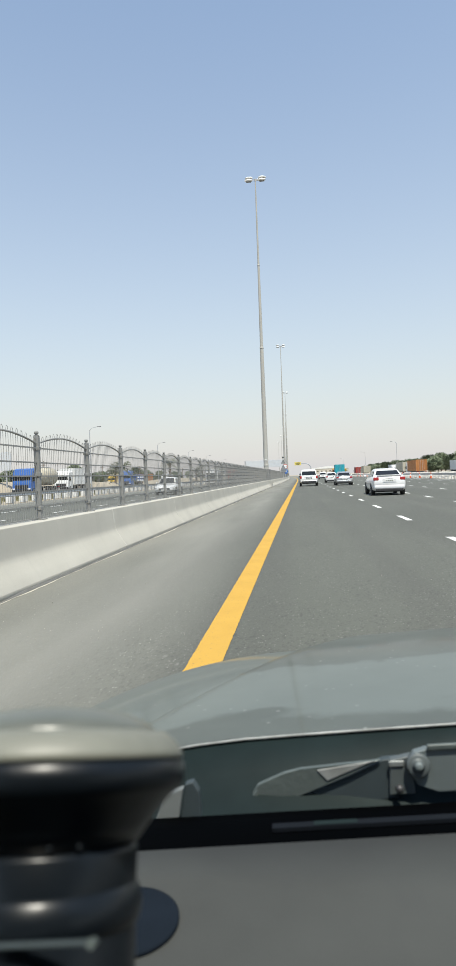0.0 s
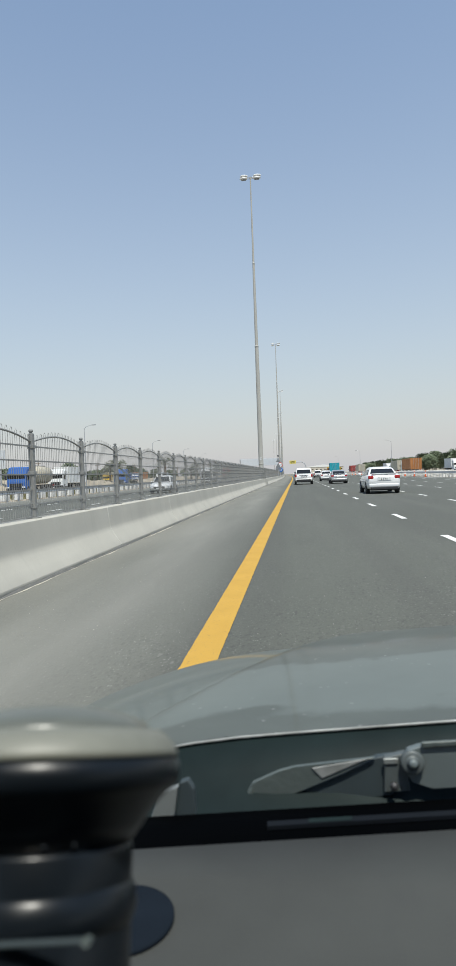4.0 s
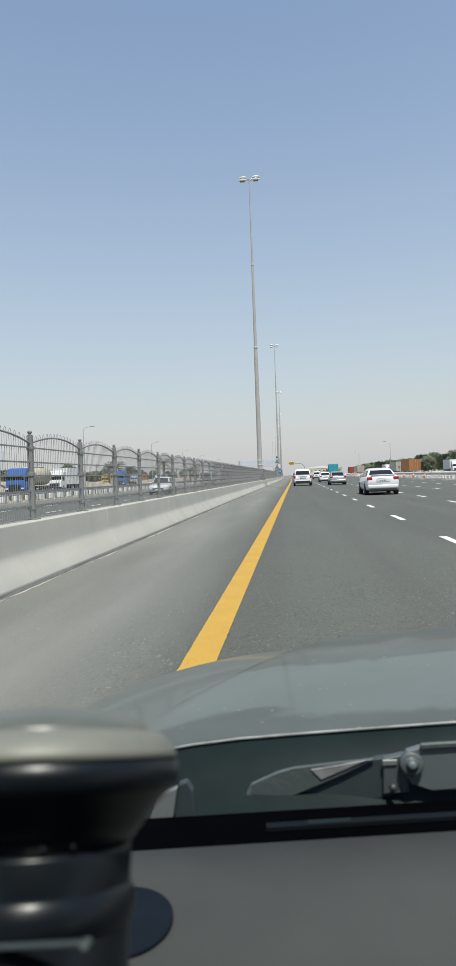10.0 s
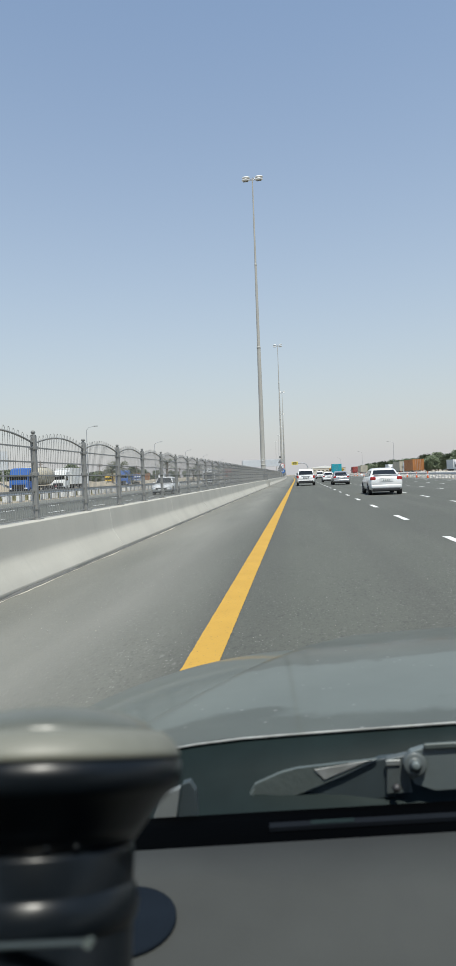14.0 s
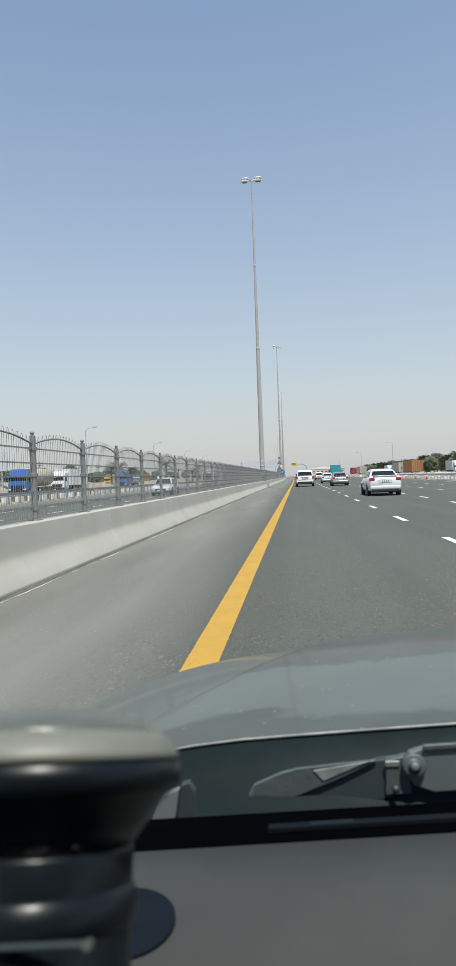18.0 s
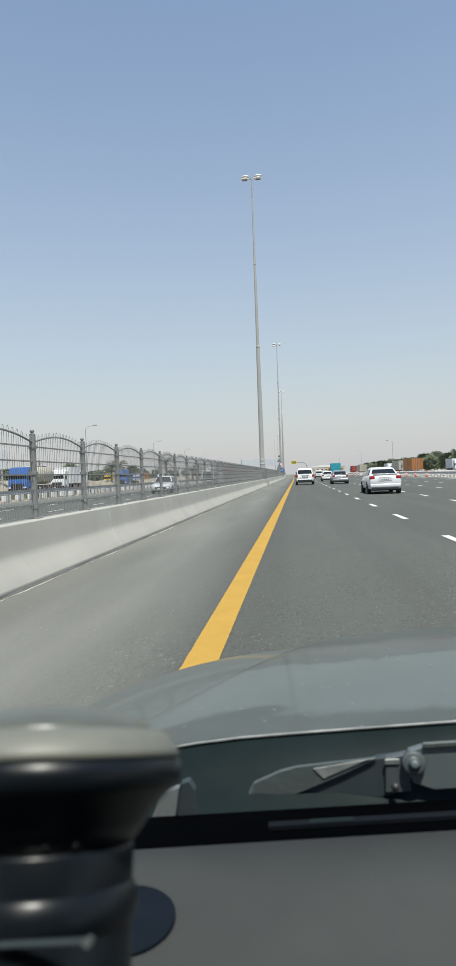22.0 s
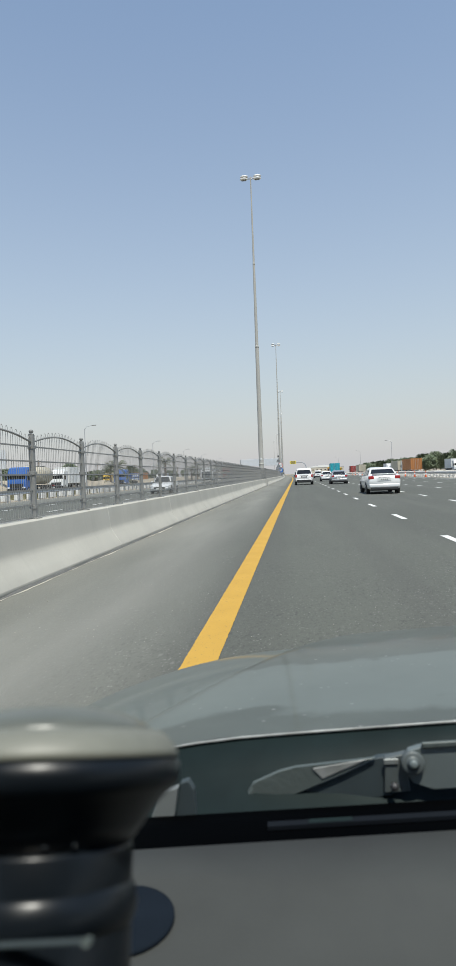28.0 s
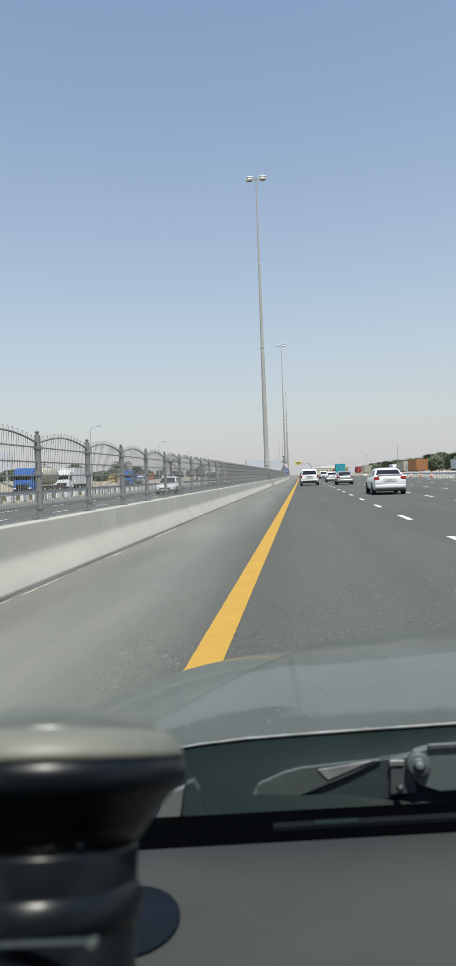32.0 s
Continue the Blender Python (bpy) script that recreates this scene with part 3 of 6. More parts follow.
# ---- lighting masts ----
def mast():
    H = 35.0
    ob = base_at("lighting_mast", Matrix.Identity(4), "tall tapered beige steel lighting mast with four lamp heads", "light mast", "median lighting masts")
    part("foot", lathe([(0.001, 0.0), (0.36, 0.0), (0.36, 0.03), (0.33, 0.06), (0.325, 0.62), (0.30, 0.66), (0.001, 0.66)], 20), M_DARKSTEEL, ob, "black painted foot sleeve", True)
    for name, z0, z1, r0, r1 in (("lower_shaft", 0.6, 15.4, 0.285, 0.210), ("middle_shaft", 15.4, 25.0, 0.185, 0.132), ("upper_shaft", 25.0, H, 0.118, 0.06)):
        rings = [[(r * math.cos(2 * math.pi * i / 24), r * math.sin(2 * math.pi * i / 24), z) for i in range(24)] for r, z in ((r0 + (r1 - r0) * k / 6, z0 + (z1 - z0) * k / 6) for k in range(7))]
        part(name, loft(rings, caps=False), M_POLE, ob, "", True)
    for z, r in ((15.4, 0.224), (25.0, 0.142), (1.75, 0.29)):
        part("collar", lathe([(r - 0.03, z - 0.12), (r, z - 0.10), (r, z + 0.10), (r - 0.03, z + 0.12)], 16), M_POLE, ob, "", True)
    part("number_plate_panel", box((0.02, -0.287, 2.35), (0.26, 0.012, 0.22)), M_SIGNWHITE, ob, "small white plate with dark marks")
    for dx in (-0.07, 0.0, 0.07):
        part("mark", box((0.02 + dx, -0.296, 2.35), (0.035, 0.004, 0.12)), M_INK, ob)
    part("hatch", box((0.0, -0.285, 1.15), (0.12, 0.02, 0.16), bevel=0.004), M_POLE, ob)
    part("bracket", tube([(-0.5, 0, H - 0.25), (-0.2, 0, H - 0.05), (0.2, 0, H - 0.05), (0.5, 0, H - 0.25)], 0.045, 6), M_GALV, ob)
    part("finial", cyl((0, 0, H - 0.4), (0, 0, H + 0.15), 0.05, 0.03, 8), M_GALV, ob)
    for sx in (-1, 1):
        for sy in (-1, 1):
            rings = []
            for k in range(7):
                t = k / 6
                w = 0.24 * math.sin(math.pi * (0.12 + 0.80 * t)) + 0.06
                h = 0.13 * math.sin(math.pi * (0.15 + 0.75 * t)) + 0.03
                cx = sx * (0.34 + 0.86 * t)
                rings.append([(cx, sy * 0.36 + w * math.cos(a), H - 0.02 + sy * 0.30 - 0.25 * 0 + h * math.sin(a)) for a in [2 * math.pi * j / 10 for j in range(10)]])
            head = part("lamp_head", loft(rings), M_TRUCKWHITE, ob, "pale oval lamp housing", True)
            part("lens", box((sx * 0.77, sy * 0.36, H - 0.02 + sy * 0.30 - 0.13), (0.56, 0.34, 0.05), bevel=0.02), M_SIGNBACK, head)
            part("stay", tube([(0, 0, H - 0.25), (sx * 0.42, sy * 0.36, H - 0.02 + sy * 0.3)], 0.03, 5), M_GALV, ob)
    return ob


mast_a = mast()
mast_a.matrix_basis = Matrix.Translation((MAST_X, MAST_Y[1], 0.78))
for i, y in enumerate(MAST_Y):
    if i != 1:
        copy_thing(mast_a, Matrix.Translation((MAST_X + bend(y), y, 0.78)))


# ---- vehicles; local +y is forward, z=0 the road ----
def wheel(parent, x, y, r, w=0.22):
    s = 1 if x > 0 else -1
    bm = bmesh.new()
    prof = [(r * 0.62, -w / 2), (r * 0.9, -w / 2), (r, -w * 0.36), (r, w * 0.36), (r * 0.9, w / 2), (r * 0.62, w / 2)]
    n = 20
    rings = [[(x + o, y + q * math.cos(2 * math.pi * i / n), r + q * math.sin(2 * math.pi * i / n)) for i in range(n)] for q, o in prof]
    add_loft(bm, rings, caps=True)
    t = part("wheel", bm, M_RUBBER, parent, "", True)
    bm = bmesh.new()
    add_cyl(bm, (x + s * w * 0.30, y, r), (x + s * (w * 0.5 + 0.004), y, r), r * 0.60, r * 0.56, 16)
    part("rim", bm, M_RIM, t)
    bm = bmesh.new()
    for k in range(5):
        a = 2 * math.pi * k / 5
        add_box(bm, (x + s * (w * 0.5 + 0.008), y + 0.3 * r * math.cos(a), r + 0.3 * r * math.sin(a)), (0.02, r * 0.5, r * 0.10), Matrix.Rotation(a, 4, "X"))
    part("spokes", bm, M_DARKSTEEL, t)
    return t


def sect(y, hw, z0, z1, sh):
    """Cross-section of a car's lower body: sill, flank, shoulder, top."""
    pts = [(0.78 * hw, z0), (0.96 * hw, z0 + 0.08), (hw, z0 + 0.35 * (z1 - z0)), (hw, z0 + 0.62 * (z1 - z0)), (0.965 * hw, z1 - sh * 1.4), (0.90 * hw, z1 - sh * 0.4), (0.78 * hw, z1), (0.4 * hw, z1 + sh * 0.25)]
    return [(x, y, z) for x, z in pts] + [(-x, y, z) for x, z in reversed(pts)]


def car(name, m, paint, label, L=4.7, W=1.80, H=1.45, belt=0.93, kind="sedan", detail=True, group="", r=0.32):
    ob = base_at(name, m, label, "car", group)
    h = L / 2
    hw = W / 2
    z0 = 0.22 if kind == "sedan" else 0.30
    deck = {"sedan": belt + 0.06, "suv": belt + 0.02, "pickup": belt + 0.03}[kind]
    nose = belt - 0.02 if kind == "sedan" else belt + 0.03
    st = [(-h, 0.90, z0 + 0.22, deck - 0.20, 0.04), (-h + 0.06, 0.94, z0 + 0.10, deck - 0.08, 0.05), (-h + 0.22, 0.98, z0 + 0.02, deck, 0.06), (-h + 0.7, 1.0, z0, deck, 0.06),
          (-h + 1.5, 1.0, z0, deck - 0.02, 0.06), (0.2, 1.0, z0, belt, 0.05), (h - 1.5, 1.0, z0, belt, 0.06), (h - 1.1, 0.99, z0, nose, 0.07),
          (h - 0.45, 0.96, z0, nose - 0.10, 0.08), (h - 0.15, 0.88, z0 + 0.05, nose - 0.20, 0.08), (h, 0.74, z0 + 0.12, nose - 0.34, 0.06)]
    part("body", loft([sect(y, k * hw, a, b, s) for y, k, a, b, s in st]), paint, ob, "", True)
    # greenhouse: y, height, half width at its foot and at its top
    if kind == "sedan":
        gh = [(-h + 0.62, deck - 0.01), (-h + 1.12, H - 0.06), (-h + 1.75, H + 0.01), (0.15, H), (0.55, H - 0.06), (h - 1.28, belt + 0.0)]
    elif kind == "suv":
        gh = [(-h + 0.10, belt), (-h + 0.26, H - 0.14), (-h + 0.36, H - 0.03), (-h + 0.9, H), (0.2, H), (0.62, H - 0.07), (h - 1.15, belt + 0.01)]
    else:
        gh = [(-h + 1.85, belt), (-h + 1.93, H - 0.12), (-h + 2.05, H - 0.02), (-h + 2.4, H), (0.55, H), (0.9, H - 0.07), (h - 1.12, belt + 0.01)]
    wt = 0.66 if kind == "sedan" else 0.76

    def half(z):
        t = min(1, max(0, (z - belt) / (H - belt)))
        return hw * (0.90 + (wt - 0.90) * t)

    rings = []
    for y, z in gh:
        w1, w0 = half(z), hw * 0.90
        e = min(0.05, max(0.004, z - belt))
        rings.append([(w0, y, belt - 0.05), (w1, y, z - e * 0.6), (w1 - 0.05, y, z), (w1 * 0.5, y, z + 0.012), (-w1 * 0.5, y, z + 0.012), (-w1 + 0.05, y, z), (-w1, y, z - e * 0.6), (-w0, y, belt - 0.05)])
    cab = part("cabin", loft(rings), paint, ob, "", True)

    def pane(nm, pts):
        a = [Vector(p) for p in pts]
        nrm = (a[1] - a[0]).cross(a[2] - a[0]).normalized()
        bm = loft([[p + nrm * 0.012 for p in a], [p - nrm * 0.02 for p in a]])
        return part(nm, bm, M_CARGLASS, cab, "dark tinted glass")

    def across(p, q, lo, hi, inset):
        out = []
        for t, s in ((lo, -1), (lo, 1), (hi, 1), (hi, -1)):
            y, z = p[0] + (q[0] - p[0]) * t, p[1] + (q[1] - p[1]) * t
            out.append((s * (half(z) - inset), y, z))
        return out

    pane("rear_window", across(gh[0], gh[1], 0.14, 0.84 if kind == "sedan" else 0.90, 0.10))
    pane("windscreen", across(gh[-1], gh[-2], 0.06, 0.95, 0.07)[::-1])
    ya, yb = gh[0][0] + (0.35 if kind == "sedan" else 0.28), gh[-1][0] - 0.30
    top = H - 0.13
    for s in (-1, 1):
        cuts = [ya, ya + 0.30 * (yb - ya), ya + 0.62 * (yb - ya), yb]
        for i in range(3):
            y0, y1 = cuts[i] + 0.035, cuts[i + 1] - 0.035
            t0, t1 = (0.30 if (i == 0 and kind == "sedan") else 0.06), (0.42 if i == 2 else 0.0)
            zl = belt + 0.04
            pts = [(s * (half(zl) + 0.006), y0, zl), (s * (half(zl) + 0.006), y1, zl), (s * (half(top) + 0.006), y1 - t1, top), (s * (half(top) + 0.006), y0 + t0, top)]
            pane("side_window", pts if s > 0 else pts[::-1])
        part("mirror", box((s * (hw + 0.09), h - 1.62, belt + 0.07), (0.17, 0.12, 0.14), bevel=0.035), paint, ob, "", True)
        part("door_handle", box((s * (hw + 0.004), -0.35, belt - 0.13), (0.025, 0.20, 0.03), bevel=0.008), paint, ob)
        part("door_handle", box((s * (hw + 0.004), 0.65, belt - 0.13), (0.025, 0.20, 0.03), bevel=0.008), paint, ob)
        if kind == "suv":
            part("tail_lamp", box((s * (hw - 0.13), -h + 0.07, belt - 0.16), (0.20, 0.17, 0.30), bevel=0.04), M_TAIL, ob, "red and clear tail lamp")
            part("roof_rail", tube([(s * hw * 0.72, -h + 0.6, H + 0.03), (s * hw * 0.72, -h + 0.75, H + 0.07), (s * hw * 0.72, 0.0, H + 0.07), (s * hw * 0.72, 0.15, H + 0.02)], 0.02, 6), M_GALV, ob)
        elif kind == "pickup":
            part("tail_lamp", box((s * (hw - 0.09), -h + 0.05, belt - 0.18), (0.13, 0.10, 0.32), bevel=0.02), M_TAIL, ob)
        else:
            part("tail_lamp", box((s * (hw - 0.20), -h + 0.10, belt - 0.10), (0.30, 0.22, 0.19), bevel=0.05), M_TAIL, ob, "red tail lamp")
        part("headlamp", box((s * (hw - 0.26), h - 0.16, nose - 0.30), (0.36, 0.22, 0.13), Matrix.Rotation(-s * 0.35, 4, "Z"), bevel=0.04), M_LAMPCLEAR, ob, "clear headlamp")
        for y in (-h + 0.95, h - 0.92):
            bm = bmesh.new()
            add_cyl(bm, (s * (hw - 0.18), y, r + 0.01), (s * (hw + 0.006), y, r + 0.01), r * 1.16, n=20)
            part("wheel_arch", bm, M_BLACKPL, ob)
            wheel(ob, s * (hw - 0.095), y, r)
    part("rear_bumper", box((0, -h + 0.04, z0 + 0.24), (W * 0.90, 0.14, 0.20), bevel=0.05), paint, ob, "", True)
    part("rear_valance", box((0, -h + 0.03, z0 + (0.08 if kind == "sedan" else 0.14)), (W * 0.80, 0.16, 0.14 if kind == "sedan" else 0.26), bevel=0.03), M_BLACKPL, ob)
    part("number_plate", box((0, -h - 0.012, belt - (0.25 if kind != "sedan" else 0.20)), (0.50, 0.02, 0.12), bevel=0.004), M_PLATE, ob, "pale number plate with dark bars")
    for dx in (-0.14, -0.04, 0.06, 0.15):
        part("plate_mark", box((dx, -h - 0.024, belt - (0.25 if kind != "sedan" else 0.20)), (0.045, 0.004, 0.06)), M_INK, ob)
    if kind == "sedan":
        part("boot_spoiler", loft([[(xx, -h + 0.16, deck + 0.01), (xx, -h + 0.07, deck + 0.055), (xx, -h + 0.05, deck + 0.045), (xx, -h + 0.10, deck - 0.02)] for xx in (-hw * 0.72, -hw * 0.4, 0, hw * 0.4, hw * 0.72)]), paint, ob, "", True)
        part("chrome_strip", box((0, -h - 0.008, belt - 0.085), (0.62, 0.02, 0.03), bevel=0.006), M_RIM, ob, "chrome strip")
        part("exhaust", cyl((hw * 0.5, -h - 0.03, z0 + 0.06), (hw * 0.5, -h + 0.2, z0 + 0.06), 0.035, n=10), M_RIM, ob)
        part("boot_recess", box((0, -h + 0.0, belt - 0.20), (0.72, 0.03, 0.17), bevel=0.01), paint, ob)
    part("front_grille", box((0, h - 0.03, nose - 0.42), (W * 0.55, 0.10, 0.18), bevel=0.03), M_BLACKPL, ob)
    part("front_plate", box((0, h + 0.03, z0 + 0.22), (0.50, 0.02, 0.11)), M_PLATE, ob)
    part("underbody", box((0, 0, z0 + 0.02), (W * 0.74, L * 0.86, 0.12)), M_BLACKPL, ob)
    if kind == "pickup":
        bm = box((0, -h + 0.98, deck + 0.012), (W * 0.80, 1.62, 0.03))
        part("bed_floor", bm, M_BLACKPL, ob)
        part("roll_bar", tube([(-hw * 0.8, -h + 1.72, deck), (-hw * 0.7, -h + 1.72, deck + 0.45), (hw * 0.7, -h + 1.72, deck + 0.45), (hw * 0.8, -h + 1.72, deck)], 0.03, 6), M_GALV, ob)
    if kind == "suv":
        part("plate_garnish", box((0, -h + 0.0, belt - 0.25), (0.62, 0.03, 0.17), bevel=0.01), M_BLACKPL, ob)
        part("rear_wiper", box((0.05, -h + 0.14, belt + 0.12), (0.42, 0.02, 0.025)), M_BLACKPL, ob)
        part("lamp_strip", box((0, -h + 0.005, belt - 0.10), (W * 0.5, 0.03, 0.05), bevel=0.01), M_RIM, ob, "chrome strip")
    return ob


def at(x, y, yaw=0.0):
    return Matrix.Translation((x + bend(y), y, 0)) @ Matrix.Rotation(radians(yaw), 4, "Z")


SAME = "traffic on the same carriageway"
OPP = "traffic on the opposite carriageway"
car("suv", at(0.86, 74), M_WHITECAR, "white sport utility vehicle driving on the asphalt by the yellow line", 4.9, 2.0, 1.84, 1.14, "suv", group=SAME, r=0.38)
car("sedan", at(4.75, 38.0), M_WHITECAR, "white saloon car with red tail lamps on the asphalt", 4.75, 1.80, 1.46, 1.00, "sedan", group=SAME)
car("sedan", at(4.6, 72), M_SILVERCAR, "silver saloon car on the asphalt", 4.7, 1.80, 1.45, 0.93, "sedan", group=SAME)
car("sedan", at(4.4, 96), M_WHITECAR, "small white saloon car far ahead on the asphalt", 4.4, 1.75, 1.48, 0.93, "sedan", group=SAME)
car("suv", at(5.4, 160), M_WHITECAR, "white sport utility vehicle far ahead on the asphalt", 4.7, 1.85, 1.80, 1.05, "suv", group=SAME, r=0.36)
car("pickup_truck", at(8.0, 215), M_WHITECAR, "white double cab pickup far ahead on the asphalt", 5.2, 1.85, 1.80, 1.08, "pickup", group=SAME, r=0.38)
car("suv", at(1.4, 260), M_BLACKCAR, "black sport utility vehicle far ahead on the asphalt", 4.8, 1.9, 1.8, 1.08, "suv", group=SAME, r=0.37)
car("sedan", at(-11.6, 56, 180), M_WHITECAR, "white hatchback coming on the opposite carriageway", 4.4, 1.78, 1.52, 0.95, "sedan", group=OPP)
car("pickup_truck", at(-8.3, 96, 180), M_WHITECAR, "white pickup coming on the opposite carriageway", 5.2, 1.85, 1.80, 1.08, "pickup", group=OPP, r=0.38)
car("suv", at(-14.0, 140, 180), M_SILVERCAR, "silver sport utility vehicle coming on the opposite carriageway", 4.8, 1.9, 1.8, 1.08, "suv", group=OPP, r=0.37)


def corrugated(c, s, n, material, parent, name, label=""):
    """A container box whose long sides and back are folded sheet."""
    x, y, z = s
    bm = bmesh.new()
    out = []
    for i in range(n * 4 + 1):
        out.append((x / 2 - (0.036 if (i // 2) % 2 else 0.0), -y / 2 + y * i / (n * 4)))
    right = out
    left = [(-a, b) for a, b in reversed(out)]
    back = []
    for i in range(1, 24):
        back.append((-x / 2 + x * i / 24, -y / 2 + (0.03 if (i // 2) % 2 else 0.0)))
    ring = right + left + back
    add_loft(bm, [[(a + c[0], b + c[1], c[2] - z / 2) for a, b in ring], [(a + c[0], b + c[1], c[2] + z / 2) for a, b in ring]])
    ob = part(name, bm, material, parent, label)
    for sx in (-1, 1):
        for sy in (-1, 1):
            part("corner_post", box((c[0] + sx * (x / 2 - 0.03), c[1] + sy * (y / 2 - 0.03), c[2]), (0.13, 0.13, z + 0.06)), material, ob)
    for dx in (-0.55, -0.2, 0.2, 0.55):
        part("lock_rod", cyl((c[0] + dx, c[1] - y / 2 - 0.02, c[2] - z * 0.45), (c[0] + dx, c[1] - y / 2 - 0.02, c[2] + z * 0.45), 0.022, n=6), M_GALV, ob)
    return ob


def truck_cab(ob, y, paint, W=2.45, H=3.3):
    rings = []
    for t, zt, k in ((-1.0, H, 1.0), (-0.2, H + 0.05, 1.0), (0.55, H - 0.10, 0.98), (0.85, H - 0.9, 0.97), (1.02, 1.5, 0.96), (1.05, 0.75, 0.95)):
        w = W / 2 * k
        rings.append([(w, y + t, 0.6), (w, y + t, zt - 0.25), (w - 0.12, y + t, zt), (-w + 0.12, y + t, zt), (-w, y + t, zt - 0.25), (-w, y + t, 0.6)])
    cab = part("cab", loft(rings), paint, ob, "", False)
    a, b = Vector((0, y + 0.86, H - 0.85)), Vector((0, y + 1.02, 1.62))
    d = (b - a)
    rot = Matrix.Rotation(-math.atan2(d.y, -d.z), 4, "X")
    part("windscreen", box((0, y + 0.955, (H - 0.85 + 1.62) / 2), (W * 0.88, 0.05, d.length * 0.92), rot, bevel=0.01), M_CARGLASS, cab)
    part("grille", box((0, y + 1.06, 1.08), (W * 0.66, 0.06, 0.5), bevel=0.02), M_BLACKPL, cab)
    part("bumper", box((0, y + 1.05, 0.62), (W * 0.98, 0.22, 0.34), bevel=0.04), M_BLACKPL, cab)
    for s in (-1, 1):
        part("side_window", box((s * W / 2, y + 0.35, 2.05), (0.03, 0.75, 0.62), bevel=0.01), M_CARGLASS, cab)
        part("headlamp", box((s * W * 0.39, y + 1.10, 0.85), (0.34, 0.06, 0.18), bevel=0.02), M_LAMPCLEAR, cab)
        part("mirror", box((s * (W / 2 + 0.16), y + 0.95, 2.1), (0.16, 0.10, 0.55), bevel=0.03), M_BLACKPL, cab)
        wheel(ob, s * (W / 2 - 0.16), y + 0.25, 0.50, 0.30)
    return cab


